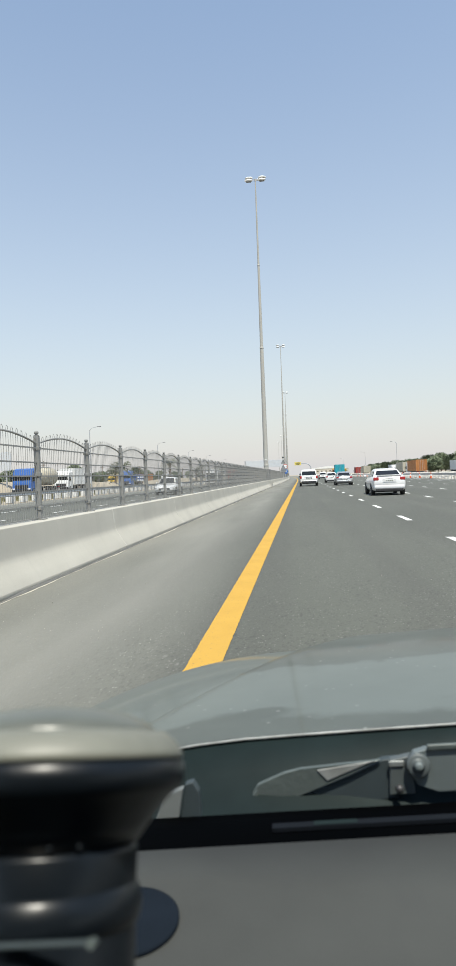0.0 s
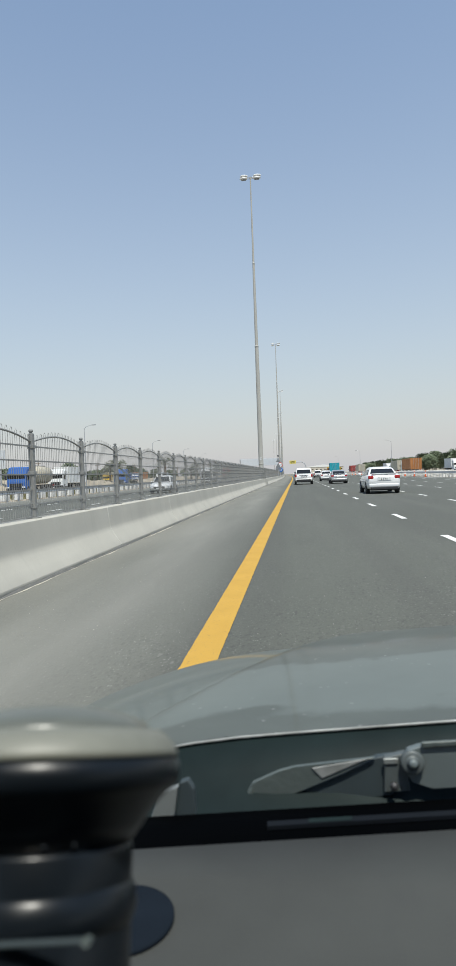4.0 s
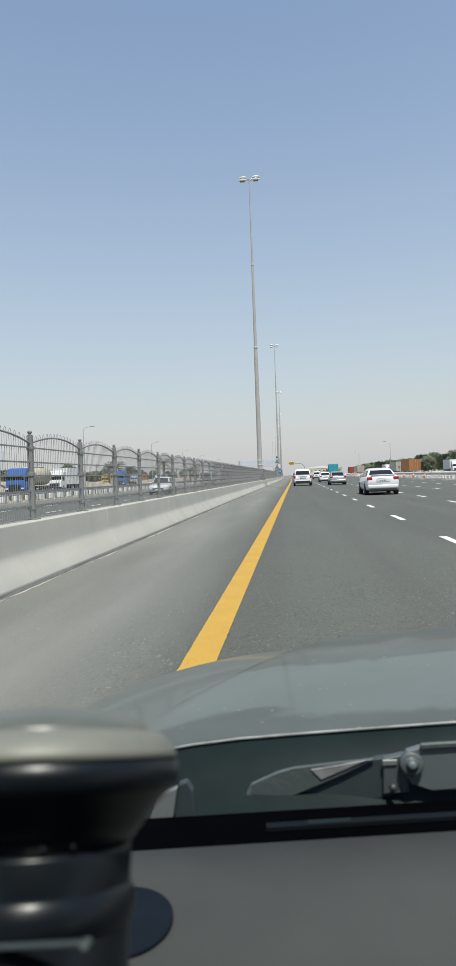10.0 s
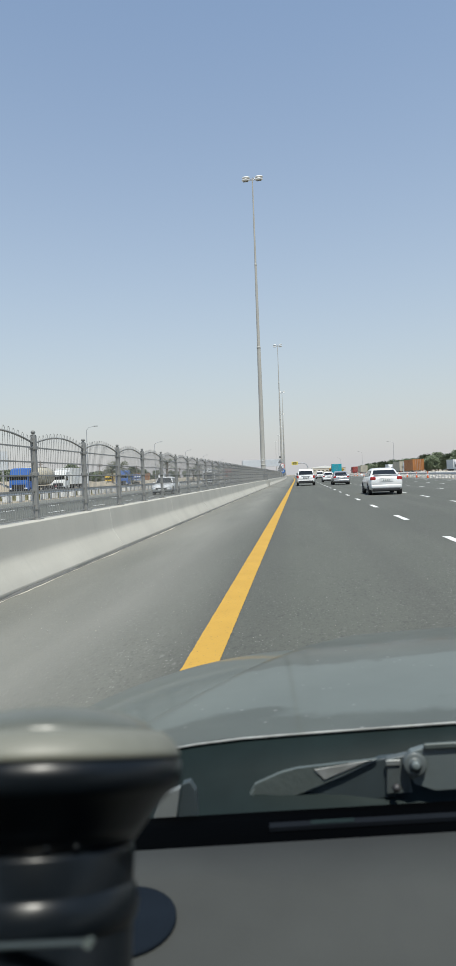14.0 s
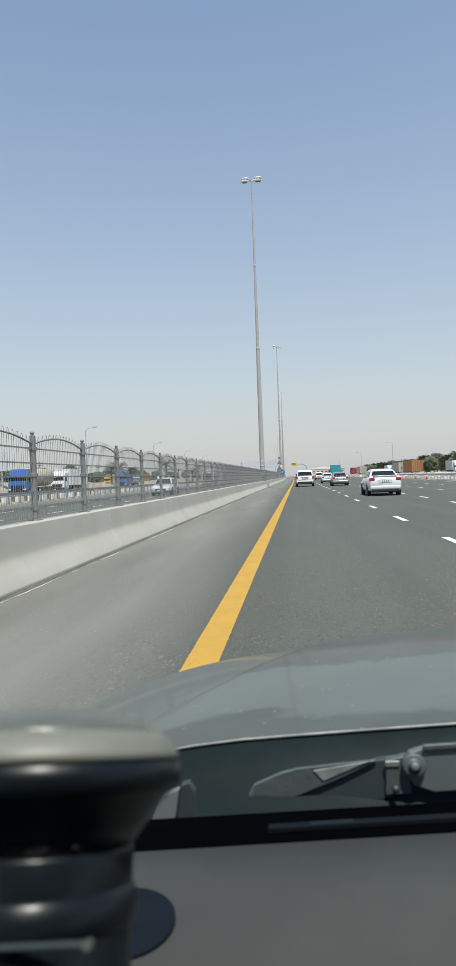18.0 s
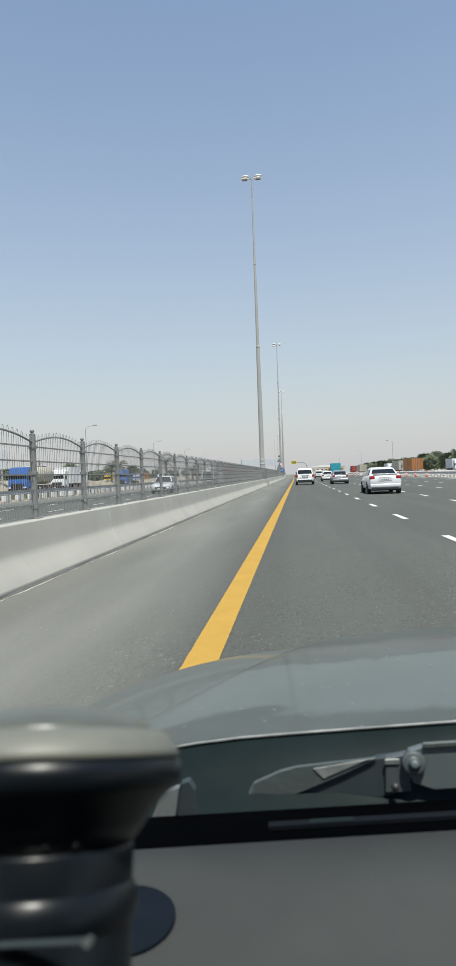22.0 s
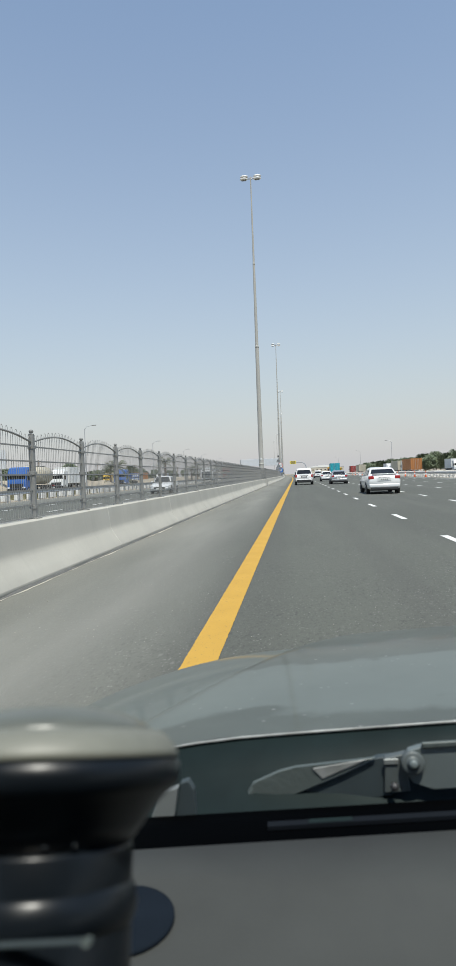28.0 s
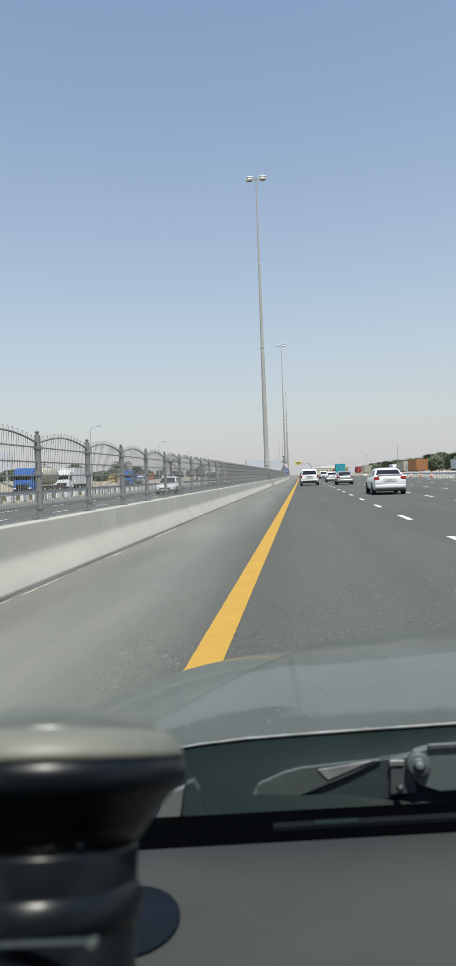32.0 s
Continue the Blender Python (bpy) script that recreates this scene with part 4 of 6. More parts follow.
def lorry(name, m, cargo, paint, label, body="container", L=9.0, group=""):
    ob = base_at(name, m, label, "truck", group)
    W = 2.5
    part("chassis", box((0, 0, 0.95), (0.9, L + 2.0, 0.28)), M_DARKSTEEL, ob)
    truck_cab(ob, L / 2 + 1.35, paint)
    c = (0, -0.35, 2.45)
    if body == "container":
        corrugated(c, (W, L, 2.6), int(L * 1.8), cargo, ob, "container", "ribbed steel container")
    elif body == "tarp":
        bm = bmesh.new()
        rings = []
        for i in range(13):
            t = i / 12
            sag = 0.05 * math.sin(math.pi * ((t * 4) % 1))
            yy = c[1] - L / 2 + L * t
            rings.append([(W / 2 - sag * 0.4, yy, 1.15), (W / 2 - sag, yy, 2.4), (W / 2 - 0.06, yy, 3.7 - sag), (0, yy, 3.82 - sag), (-W / 2 + 0.06, yy, 3.7 - sag), (-W / 2 + sag, yy, 2.4), (-W / 2 + sag * 0.4, yy, 1.15)])
        add_loft(bm, rings)
        part("tarpaulin", bm, cargo, ob, "", True)
        for i in range(9):
            part("strap", box((W / 2 - 0.01, c[1] - L / 2 + L * (i + 0.5) / 9, 2.4), (0.03, 0.06, 2.4)), M_DARKSTEEL, ob)
            part("strap", box((-W / 2 + 0.01, c[1] - L / 2 + L * (i + 0.5) / 9, 2.4), (0.03, 0.06, 2.4)), M_DARKSTEEL, ob)
    elif body == "tank":
        part("tank", loft([[(1.15 * k * math.cos(a), yy, 2.35 + 1.15 * k * math.sin(a)) for a in [2 * math.pi * j / 20 for j in range(20)]] for yy, k in ((c[1] - L / 2, 0.6), (c[1] - L / 2 + 0.25, 1), (c[1] + L / 2 - 0.25, 1), (c[1] + L / 2, 0.6))]), cargo, ob, "", True)
        part("walkway", box((0, c[1], 3.53), (0.6, L * 0.8, 0.06)), M_GALV, ob)
        for i in range(4):
            part("band", loft([[((1.17) * math.cos(a), yy, 2.35 + 1.17 * math.sin(a)) for a in [2 * math.pi * j / 20 for j in range(20)]] for yy in (c[1] - L * 0.4 + i * L * 0.26, c[1] - L * 0.4 + i * L * 0.26 + 0.08)]), M_GALV, ob)
    elif body == "dump":
        w = W / 2
        bm = loft([[(-w * 0.8, c[1] - L / 2 + 0.3, 1.15), (w * 0.8, c[1] - L / 2 + 0.3, 1.15), (w, c[1] - L / 2, 2.75), (-w, c[1] - L / 2, 2.75)],
                   [(-w * 0.8, c[1] + L / 2, 1.15), (w * 0.8, c[1] + L / 2, 1.15), (w, c[1] + L / 2, 2.95), (-w, c[1] + L / 2, 2.95)]])
        part("tipper_body", bm, cargo, ob, "worn ribbed tipper body")
        for i in range(5):
            part("rib", box((-w * 0.8 + w * 1.6 * i / 4, c[1] - L / 2 + 0.10, 1.95), (0.12, 0.10, 1.5), Matrix.Rotation(0.18, 4, "X")), cargo, ob)
        for i in range(6):
            for s in (-1, 1):
                part("rib", box((s * w * 0.93, c[1] - L * 0.42 + L * 0.84 * i / 5, 2.0), (0.12, 0.12, 1.6), Matrix.Rotation(s * 0.15, 4, "Y")), cargo, ob)
        rr = random.Random(int(m.translation.y))
        rings = [[(-w * 0.9 + 1.8 * w * j / 8, c[1] - L * 0.48 + L * 0.96 * i / 8, 2.70 + 0.55 * math.sin(math.pi * j / 8) * math.sin(math.pi * i / 8) * rr.uniform(0.7, 1.2)) for j in range(9)] for i in range(9)]
        part("load", loft(rings, closed=False), M_LOAD, ob, "heaped sandy load", True)
    elif body == "flat":
        part("bed", box((0, c[1], 1.2), (W, L, 0.14)), M_DARKSTEEL, ob)
        for i in range(7):
            part("stake", box((-W / 2 + W * i / 6, c[1] - L / 2, 1.9), (0.07, 0.07, 1.4)), cargo, ob)
        for i in range(4):
            part("rail", box((0, c[1] - L / 2 - 0.03, 1.5 + i * 0.36), (W, 0.05, 0.10)), cargo, ob)
        for s in (-1, 1):
            for i in range(4):
                part("rail", box((s * W / 2, c[1], 1.5 + i * 0.36), (0.05, L, 0.10)), cargo, ob)
    for s in (-1, 1):
        for k in (0.8, 2.1, 3.4):
            wheel(ob, s * (W / 2 - 0.2), -L / 2 + k, 0.50, 0.42)
        part("tail_lamp", box((s * 0.95, -L / 2 - 0.55, 0.95), (0.35, 0.06, 0.14), bevel=0.015), M_TAIL, ob)
    part("rear_guard", box((0, -L / 2 - 0.5, 0.62), (2.3, 0.12, 0.14)), M_TRUCKWHITE, ob)
    part("guard_arm", box((0, -L / 2 - 0.42, 0.80), (1.2, 0.10, 0.35)), M_DARKSTEEL, ob)
    return ob


SERV = "lorries queued on the service road"
# right-hand service road
lorry("lorry", at(28.0, 160, 0), M_ORANGE, M_TRUCKWHITE, "lorry with an orange steel container beside the guard rail", "container", 12.0, SERV)
lorry("lorry", at(29.5, 188, 0), M_BEIGE, M_TRUCKWHITE, "lorry with a faded grey-beige container", "container", 12.0, SERV)
lorry("lorry", at(27.0, 262, 0), M_BEIGE, M_TRUCKWHITE, "lorry with a beige container", "container", 12.0, SERV)
lorry("lorry", at(28.0, 300, 0), M_RED, M_TRUCKWHITE, "lorry with a red steel container", "container", 9.0, SERV)
lorry("tipper_lorry", at(15.4, 232, 0), M_TRUCKYEL, M_TRUCKYEL, "yellow tipper lorry heaped with sandy load on the asphalt", "dump", 6.5, SAME)
lorry("tipper_lorry", at(15.0, 258, 0), M_ORANGE, M_TRUCKYEL, "rusty orange tipper lorry on the asphalt", "dump", 6.5, SAME)
lorry("lorry", at(44.0, 186, 180), M_TRUCKWHITE, M_TRUCKWHITE, "white lorry with a plain box facing the traffic", "container", 8.0, SERV)
lorry("tarpaulin_lorry", at(52.0, 208, 8), M_TARP, M_TRUCKWHITE, "lorry with a grey tarpaulin cover", "tarp", 12.0, SERV)
lorry("lorry", at(36.0, 250, 180), M_TRUCKWHITE, M_TRUCKWHITE, "white lorry facing the traffic far off", "container", 8.0, SERV)
lorry("box_lorry", at(11.2, 186, 0), M_TEAL, M_TEAL, "bright teal box lorry seen from behind on the asphalt", "container", 6.0, SAME)
# left-hand side
lorry("tanker_lorry", at(-33.5, 80, 180), M_BEIGE, M_BLUE, "blue lorry with a pale tank on the service road", "tank", 6.5, SERV)
lorry("lorry", at(-37.5, 104, 180), M_TRUCKWHITE, M_TRUCKWHITE, "white box lorry on the service road", "container", 8.0, SERV)
lorry("lorry", at(-18.2, 178, 180), M_BROWN, M_RED, "red lorry with a rust-brown container on the opposite carriageway", "container", 9.0, OPP)
lorry("lorry", at(-56, 150, 180), M_BROWN, M_TRUCKWHITE, "white lorry with a rust-brown container", "container", 12.0, SERV)
lorry("lorry", at(-56, 196, 180), M_BEIGE, M_TRUCKYEL, "yellow lorry with a pale container", "container", 12.0, SERV)
lorry("lorry", at(-56, 232, 180), M_ORANGE, M_TRUCKWHITE, "white lorry with an orange container", "container", 12.0, SERV)
lorry("lorry", at(-34, 128, 180), M_BLUE, M_BLUE, "blue lorry with a blue load bed", "flat", 7.0, SERV)
lorry("lorry", at(-56, 275, 180), M_TARP, M_TRUCKWHITE, "white lorry with a grey tarpaulin", "tarp", 12.0, SERV)


def coach(m):
    ob = base_at("coach", m, "white coach with dark windows coming on the opposite carriageway", "bus", OPP)
    W, L, H = 2.35, 8.6, 2.85
    rings = []
    for y, k, zt in ((-L / 2, 0.95, H - 0.1), (-L / 2 + 0.2, 1, H), (L / 2 - 0.9, 1, H), (L / 2 - 0.35, 0.99, H - 0.10), (L / 2 - 0.08, 0.96, H - 0.75), (L / 2, 0.93, 1.1), (L / 2, 0.90, 0.45)):
        w = W / 2 * k
        rings.append([(w * 0.96, y, 0.38), (w, y, 0.8), (w, y, zt - 0.35), (w * 0.9, y, zt - 0.06), (w * 0.6, y, zt), (-w * 0.6, y, zt), (-w * 0.9, y, zt - 0.06), (-w, y, zt - 0.35), (-w, y, 0.8), (-w * 0.96, y, 0.38)])
    body = part("body", loft(rings), M_WHITECAR, ob, "", True)
    part("windscreen", box((0, L / 2 - 0.045, 1.72), (W * 0.86, 0.06, 1.22), Matrix.Rotation(0.14, 4, "X"), bevel=0.02), M_CARGLASS, ob, "dark curved windscreen")
    part("destination_panel", box((0, L / 2 - 0.30, 2.52), (W * 0.8, 0.06, 0.24), Matrix.Rotation(0.3, 4, "X"), bevel=0.01), M_BLACKPL, ob)
    part("air_unit", box((0, 0.9, H + 0.09), (1.7, 2.6, 0.22), bevel=0.07), M_WHITECAR, ob, "", True)
    for i in range(4):
        part("fan_grille", box((0, 0.0 + i * 0.6, H + 0.21), (1.2, 0.36, 0.03)), M_BLACKPL, ob)
    for s in (-1, 1):
        for i in range(6):
            part("side_window", box((s * (W / 2 + 0.002), -L / 2 + 0.75 + i * 1.25, 1.78), (0.03, 1.15, 0.88), bevel=0.01), M_CARGLASS, ob)
        part("headlamp", box((s * W * 0.37, L / 2 - 0.02, 0.86), (0.34, 0.12, 0.22), Matrix.Rotation(-s * 0.2, 4, "Z"), bevel=0.03), M_LAMPCLEAR, ob)
        part("mirror", box((s * (W / 2 + 0.2), L / 2 + 0.06, 1.95), (0.16, 0.12, 0.42), bevel=0.04), M_BLACKPL, ob)
        part("mirror_arm", tube([(s * W * 0.45, L / 2 - 0.3, 2.5), (s * (W / 2 + 0.18), L / 2 + 0.08, 2.4), (s * (W / 2 + 0.2), L / 2 + 0.06, 2.1)], 0.02, 5), M_BLACKPL, ob)
        for y in (-L / 2 + 2.0, L / 2 - 2.0):
            wheel(ob, s * (W / 2 - 0.14), y, 0.45, 0.28)
    part("grille", box((0, L / 2 - 0.005, 0.78), (0.9, 0.05, 0.24), bevel=0.02), M_BLACKPL, ob)
    part("bumper", box((0, L / 2 + 0.01, 0.48), (W * 0.86, 0.12, 0.22), bevel=0.05), M_WHITECAR, ob, "", True)
    part("number_plate", box((0, L / 2 + 0.08, 0.5), (0.5, 0.02, 0.11)), M_PLATE, ob)
    return ob


coach(at(-17.2, 128, 180))

# ---- ego car: what is seen through its windscreen, on a plain shell ----
ego = base_at("own_car", Matrix(), "silver car seen from its own dashboard over the bonnet", "car")


def hood_z(x, y):
    """Height of the bonnet: nearly flat, rolled down at the front and the flank, with a raised middle."""
    z = EYE - 0.3264 - 0.0878 * (y - 0.75) - 0.1677 * max(0, y - 1.15) ** 2
    xm = min(x, 1.0 - x)
    left = max(0.0, 0.25 - xm)
    z -= 0.392 * max(0, left - 0.30) ** 2
    e = -0.167 + (y - 1.06) * 0.49
    s = min(1, max(0, (xm - e + 0.012) / 0.042))
    z += 0.026 * s * s * (3 - 2 * s)
    z += 0.0739 * (xm if xm < 0.3 else 0.3 + (xm - 0.3) * (1 - (xm - 0.3) * 1.25))
    return z


def rear_edge(x):
    return 0.755 - 0.06 * (x - 0.18) ** 2 - 0.03 * max(0, -0.1 - x)


XL, XR = -0.60, 1.60


def front_edge(x):
    q = max(0.0, abs(x - 0.5) - 0.55) / 0.55
    return 1.95 - 0.85 * q * q


rings = []
for j in range(65):
    t = j / 64
    row = []
    for i in range(177):
        x = XL + (XR - XL) * i / 176
        y = rear_edge(x) + (front_edge(x) - rear_edge(x)) * t
        row.append((x, y, hood_z(x, y)))
    rings.append(row)
part("bonnet", loft(rings, closed=False), M_HOOD, ego, "dusty silver-grey bonnet with a raised middle", True)
edge_pts = [(XL + 0.05 + (XR - XL - 0.1) * i / 40, rear_edge(XL + 0.05 + (XR - XL - 0.1) * i / 40) - 0.002, hood_z(XL + 0.05 + (XR - XL - 0.1) * i / 40, rear_edge(XL + 0.05 + (XR - XL - 0.1) * i / 40)) - 0.0012) for i in range(41)]
part("bonnet_edge", tube(edge_pts, 0.0018, 8), M_EDGE_LIT, ego, "folded rear edge of the bonnet with its highlight painted in", True)
# plain closed shell of the car round the bonnet; the front side windows are down
AXLES, WHEEL_R = (0.72, -1.78), 0.34
BELT = 0.97


def sill(y):
    """Lower edge of the flank: it rises in an arch over each wheel."""
    z = 0.30
    for a in AXLES:
        d = abs(y - a)
        if d < WHEEL_R + 0.07:
            z = max(z, WHEEL_R + math.sqrt((WHEEL_R + 0.07) ** 2 - d * d))
    return z


def flank(name, side, y0, y1, top, label=""):
    """A pressed side panel, swelling between the sill and the shoulder."""
    xe = XL if side < 0 else XR
    rings = []
    n = max(2, int((y1 - y0) / 0.05))
    for i in range(n + 1):
        y = y0 + (y1 - y0) * i / n
        za, zb = sill(y), top(y)
        tail = max(0.0, -2.15 - y) * 0.30
        outer = []
        for k in range(9):
            z = za + (zb - za) * k / 8
            h = (z - 0.30) / 0.67
            outer.append((xe + side * (0.018 * math.sin(math.pi * min(1.0, max(0.0, h))) - 0.03 * (1 - h) ** 2 - tail), y, z))
        rings.append(outer + [(x - side * 0.03, yy, z) for x, yy, z in outer[::-1]])
    return part(name, loft(rings), M_HOOD, ego, label, True)


for s in (-1, 1):
    xe = XL if s < 0 else XR
    flank("wing", s, 0.112, 1.08, lambda y: min(BELT, hood_z(xe, y) - 0.012))
    door = flank("door", s, -0.93, 0.106, lambda y: BELT)
    rear_door = flank("rear_door", s, -1.76, -0.936, lambda y: BELT + 0.012)
    flank("rear_wing", s, -2.62, -1.766, lambda y: BELT + 0.012)
    for panel, y in ((door, -0.78), (rear_door, -1.62)):
        part("door_handle", box((xe + s * 0.026, y, 0.84), (0.03, 0.20, 0.035), bevel=0.012), M_HOOD, panel)
    part("pillar", tube([(xe - s * 0.03, 0.58, 0.95), (xe - s * 0.09, 0.26, 1.27), (xe - s * 0.17, -0.06, 1.56)], 0.035, 8), M_BLACKPL, ego)
    part("door_pillar", loft([[(xe - s * 0.02, y, BELT), (xe - s * 0.05, y, BELT), (xe - s * 0.21, y, 1.57), (xe - s * 0.18, y, 1.57)] for y in (-1.0, -0.90)]), M_BLACKPL, ego)
    part("rear_pillar", loft([[(xe - s * 0.02, y0, BELT), (xe - s * 0.06, y0, BELT), (xe - s * 0.22, y1, 1.57), (xe - s * 0.18, y1, 1.57)] for y0, y1 in ((-2.45, -2.02), (-1.92, -1.80))]), M_HOOD, ego)
    part("side_window", loft([[(xe - s * (0.03 + q), -1.92, BELT), (xe - s * (0.03 + q), -1.0, BELT), (xe - s * (0.19 + q), -1.0, 1.56), (xe - s * (0.19 + q), -1.80, 1.56)] for q in (0.0, 0.008)]), M_CARGLASS, rear_door, "dark tinted glass")
    for a in AXLES:
        wheel(ego, xe - s * 0.15, a, WHEEL_R)
    part("headlamp", box((xe - s * 0.24, front_edge(xe - s * 0.24) - 0.035, 0.70), (0.34, 0.10, 0.13), Matrix.Rotation(-s * 0.95, 4, "Z"), bevel=0.03), M_LAMPCLEAR, ego, "clear headlamp")
    part("tail_lamp", box((xe - s * 0.27, -2.62, 0.80), (0.26, 0.05, 0.20), bevel=0.02), M_TAIL, ego, "red tail lamp")
xs = [XL + (XR - XL) * i / 60 for i in range(61)]
part("front_bumper", loft([[(x, front_edge(x) - 0.004, hood_z(x, front_edge(x)) - 0.014), (x, front_edge(x) + 0.030, 0.60), (x, front_edge(x) + 0.045, 0.46), (x, front_edge(x) - 0.01, 0.28),
                            (x, front_edge(x) - 0.05, 0.28), (x, front_edge(x) - 0.05, hood_z(x, front_edge(x)) - 0.03)] for x in xs]), M_HOOD, ego, "", True)
part("grille", box(((XL + XR) / 2, 1.965, 0.52), (0.95, 0.06, 0.17), bevel=0.02), M_BLACKPL, ego)
crown = []
for i in range(25):
    y = -0.06 - 1.98 * i / 24
    up = 0.055 * math.sin(math.pi * (0.10 + 0.80 * i / 24))
    row = []
    for k in range(17):
        t = -1 + 2 * k / 16
        row.append(((XL + XR) / 2 + t * 0.93, y, 1.555 + up * (1 - t * t) + 0.03 * (1 - t ** 8)))
    crown.append(row + [(x, yy, z - 0.03) for x, yy, z in row[::-1]])
part("roof", loft(crown), M_HOOD, ego, "", True)
part("rear_window", loft([[(XL + 0.14, -2.36 - q, 1.0), (XR - 0.14, -2.36 - q, 1.0), (XR - 0.24, -2.03 - q, 1.55), (XL + 0.24, -2.03 - q, 1.55)] for q in (0.0, 0.012)]), M_CARGLASS, ego, "dark tinted glass")
part("boot_lid", loft([[(XL + 0.03 + 0.10 * (i / 6) ** 2, -2.30 - 0.32 * i / 6, 0.985 - 0.03 * (i / 6) ** 2), (XR - 0.03 - 0.10 * (i / 6) ** 2, -2.30 - 0.32 * i / 6, 0.985 - 0.03 * (i / 6) ** 2),
                       (XR - 0.03 - 0.10 * (i / 6) ** 2, -2.30 - 0.32 * i / 6, 0.95), (XL + 0.03 + 0.10 * (i / 6) ** 2, -2.30 - 0.32 * i / 6, 0.95 - 0.001)] for i in range(7)]), M_HOOD, ego)
part("rear_panel", box(((XL + XR) / 2, -2.60, 0.72), (1.90, 0.04, 0.46), bevel=0.015), M_HOOD, ego)
part("rear_bumper", box(((XL + XR) / 2, -2.62, 0.42), (1.94, 0.12, 0.26), bevel=0.05), M_HOOD, ego, "", True)
part("number_plate", box(((XL + XR) / 2, -2.632, 0.74), (0.50, 0.02, 0.12), bevel=0.004), M_PLATE, ego, "plain pale plate")
part("floor_pan", box(((XL + XR) / 2, -0.75, 0.30), (1.86, 3.60, 0.06)), M_BLACKPL, ego)

# cowl below the windscreen, with the wiper arm and its pivot
DASH_Z = EYE - 0.345
rings = []
for i in range(41):
    x = XL + 0.06 + (XR - XL - 0.12) * i / 40
    ye, ze = rear_edge(x), hood_z(x, rear_edge(x))
    by = 0.6078 + 0.147 * min(x, 1.0 - x)
    rings.append([(x, ye + 0.006, ze - 0.006), (x, ye - 0.005, ze - 0.0045), (x, ye - 0.032, ze - 0.026), (x, by + 0.075, DASH_Z - 0.004), (x, by + 0.03, DASH_Z - 0.02)])
part("cowl", loft(rings, closed=False), M_COWL, ego, "dark plastic cowl panel", True)


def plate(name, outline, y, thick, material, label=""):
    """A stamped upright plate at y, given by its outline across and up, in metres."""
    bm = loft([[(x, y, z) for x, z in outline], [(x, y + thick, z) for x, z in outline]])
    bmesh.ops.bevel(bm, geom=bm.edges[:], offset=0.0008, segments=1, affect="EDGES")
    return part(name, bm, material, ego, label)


# the arm's lit facet and shaded side are plates of differing colour
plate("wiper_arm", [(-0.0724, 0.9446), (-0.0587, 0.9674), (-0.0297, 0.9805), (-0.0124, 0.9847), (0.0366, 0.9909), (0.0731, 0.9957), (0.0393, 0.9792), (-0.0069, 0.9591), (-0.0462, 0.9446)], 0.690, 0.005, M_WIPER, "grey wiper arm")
plate("wiper_arm_facet", [(0.0048, 0.9844), (0.0665, 0.9954), (0.0158, 0.9728)], 0.6888, 0.0012, M_EDGE_LIT, "facet of the wiper arm, painted pale as if lit")
plate("wiper_arm_side", [(-0.0465, 0.9426), (-0.0069, 0.9565), (0.0396, 0.9766), (0.0750, 0.9939), (0.0916, 0.9960), (0.0902, 0.9537), (0.0382, 0.9481), (-0.0409, 0.9412)], 0.694, 0.010, M_WIPERSIDE, "side of the wiper arm, painted dark blue-grey as if shaded")
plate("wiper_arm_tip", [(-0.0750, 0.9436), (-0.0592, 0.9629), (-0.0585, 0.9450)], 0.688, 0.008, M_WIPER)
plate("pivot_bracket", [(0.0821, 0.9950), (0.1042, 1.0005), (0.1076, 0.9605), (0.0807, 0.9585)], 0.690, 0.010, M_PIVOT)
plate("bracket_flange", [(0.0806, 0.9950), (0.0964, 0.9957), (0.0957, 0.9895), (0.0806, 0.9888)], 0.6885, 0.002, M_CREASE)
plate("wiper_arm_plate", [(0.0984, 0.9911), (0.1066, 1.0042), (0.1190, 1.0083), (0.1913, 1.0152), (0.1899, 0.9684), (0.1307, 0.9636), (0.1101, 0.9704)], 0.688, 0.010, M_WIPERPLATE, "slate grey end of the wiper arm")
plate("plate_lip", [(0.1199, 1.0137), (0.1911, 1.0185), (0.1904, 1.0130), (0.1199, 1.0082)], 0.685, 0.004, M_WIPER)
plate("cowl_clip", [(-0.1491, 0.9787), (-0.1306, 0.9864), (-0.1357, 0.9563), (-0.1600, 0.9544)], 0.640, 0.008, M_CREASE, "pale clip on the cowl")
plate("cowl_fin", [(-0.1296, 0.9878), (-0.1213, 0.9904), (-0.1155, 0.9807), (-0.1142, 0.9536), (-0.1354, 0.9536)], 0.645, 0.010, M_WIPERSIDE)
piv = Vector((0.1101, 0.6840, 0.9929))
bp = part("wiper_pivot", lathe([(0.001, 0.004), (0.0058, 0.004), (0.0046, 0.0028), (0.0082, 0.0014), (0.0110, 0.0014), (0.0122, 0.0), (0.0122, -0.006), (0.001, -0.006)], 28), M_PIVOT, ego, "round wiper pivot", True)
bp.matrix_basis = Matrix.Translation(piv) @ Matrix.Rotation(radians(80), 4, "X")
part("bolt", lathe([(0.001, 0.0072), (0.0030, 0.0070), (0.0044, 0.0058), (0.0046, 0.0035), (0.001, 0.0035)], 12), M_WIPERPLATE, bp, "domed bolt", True)
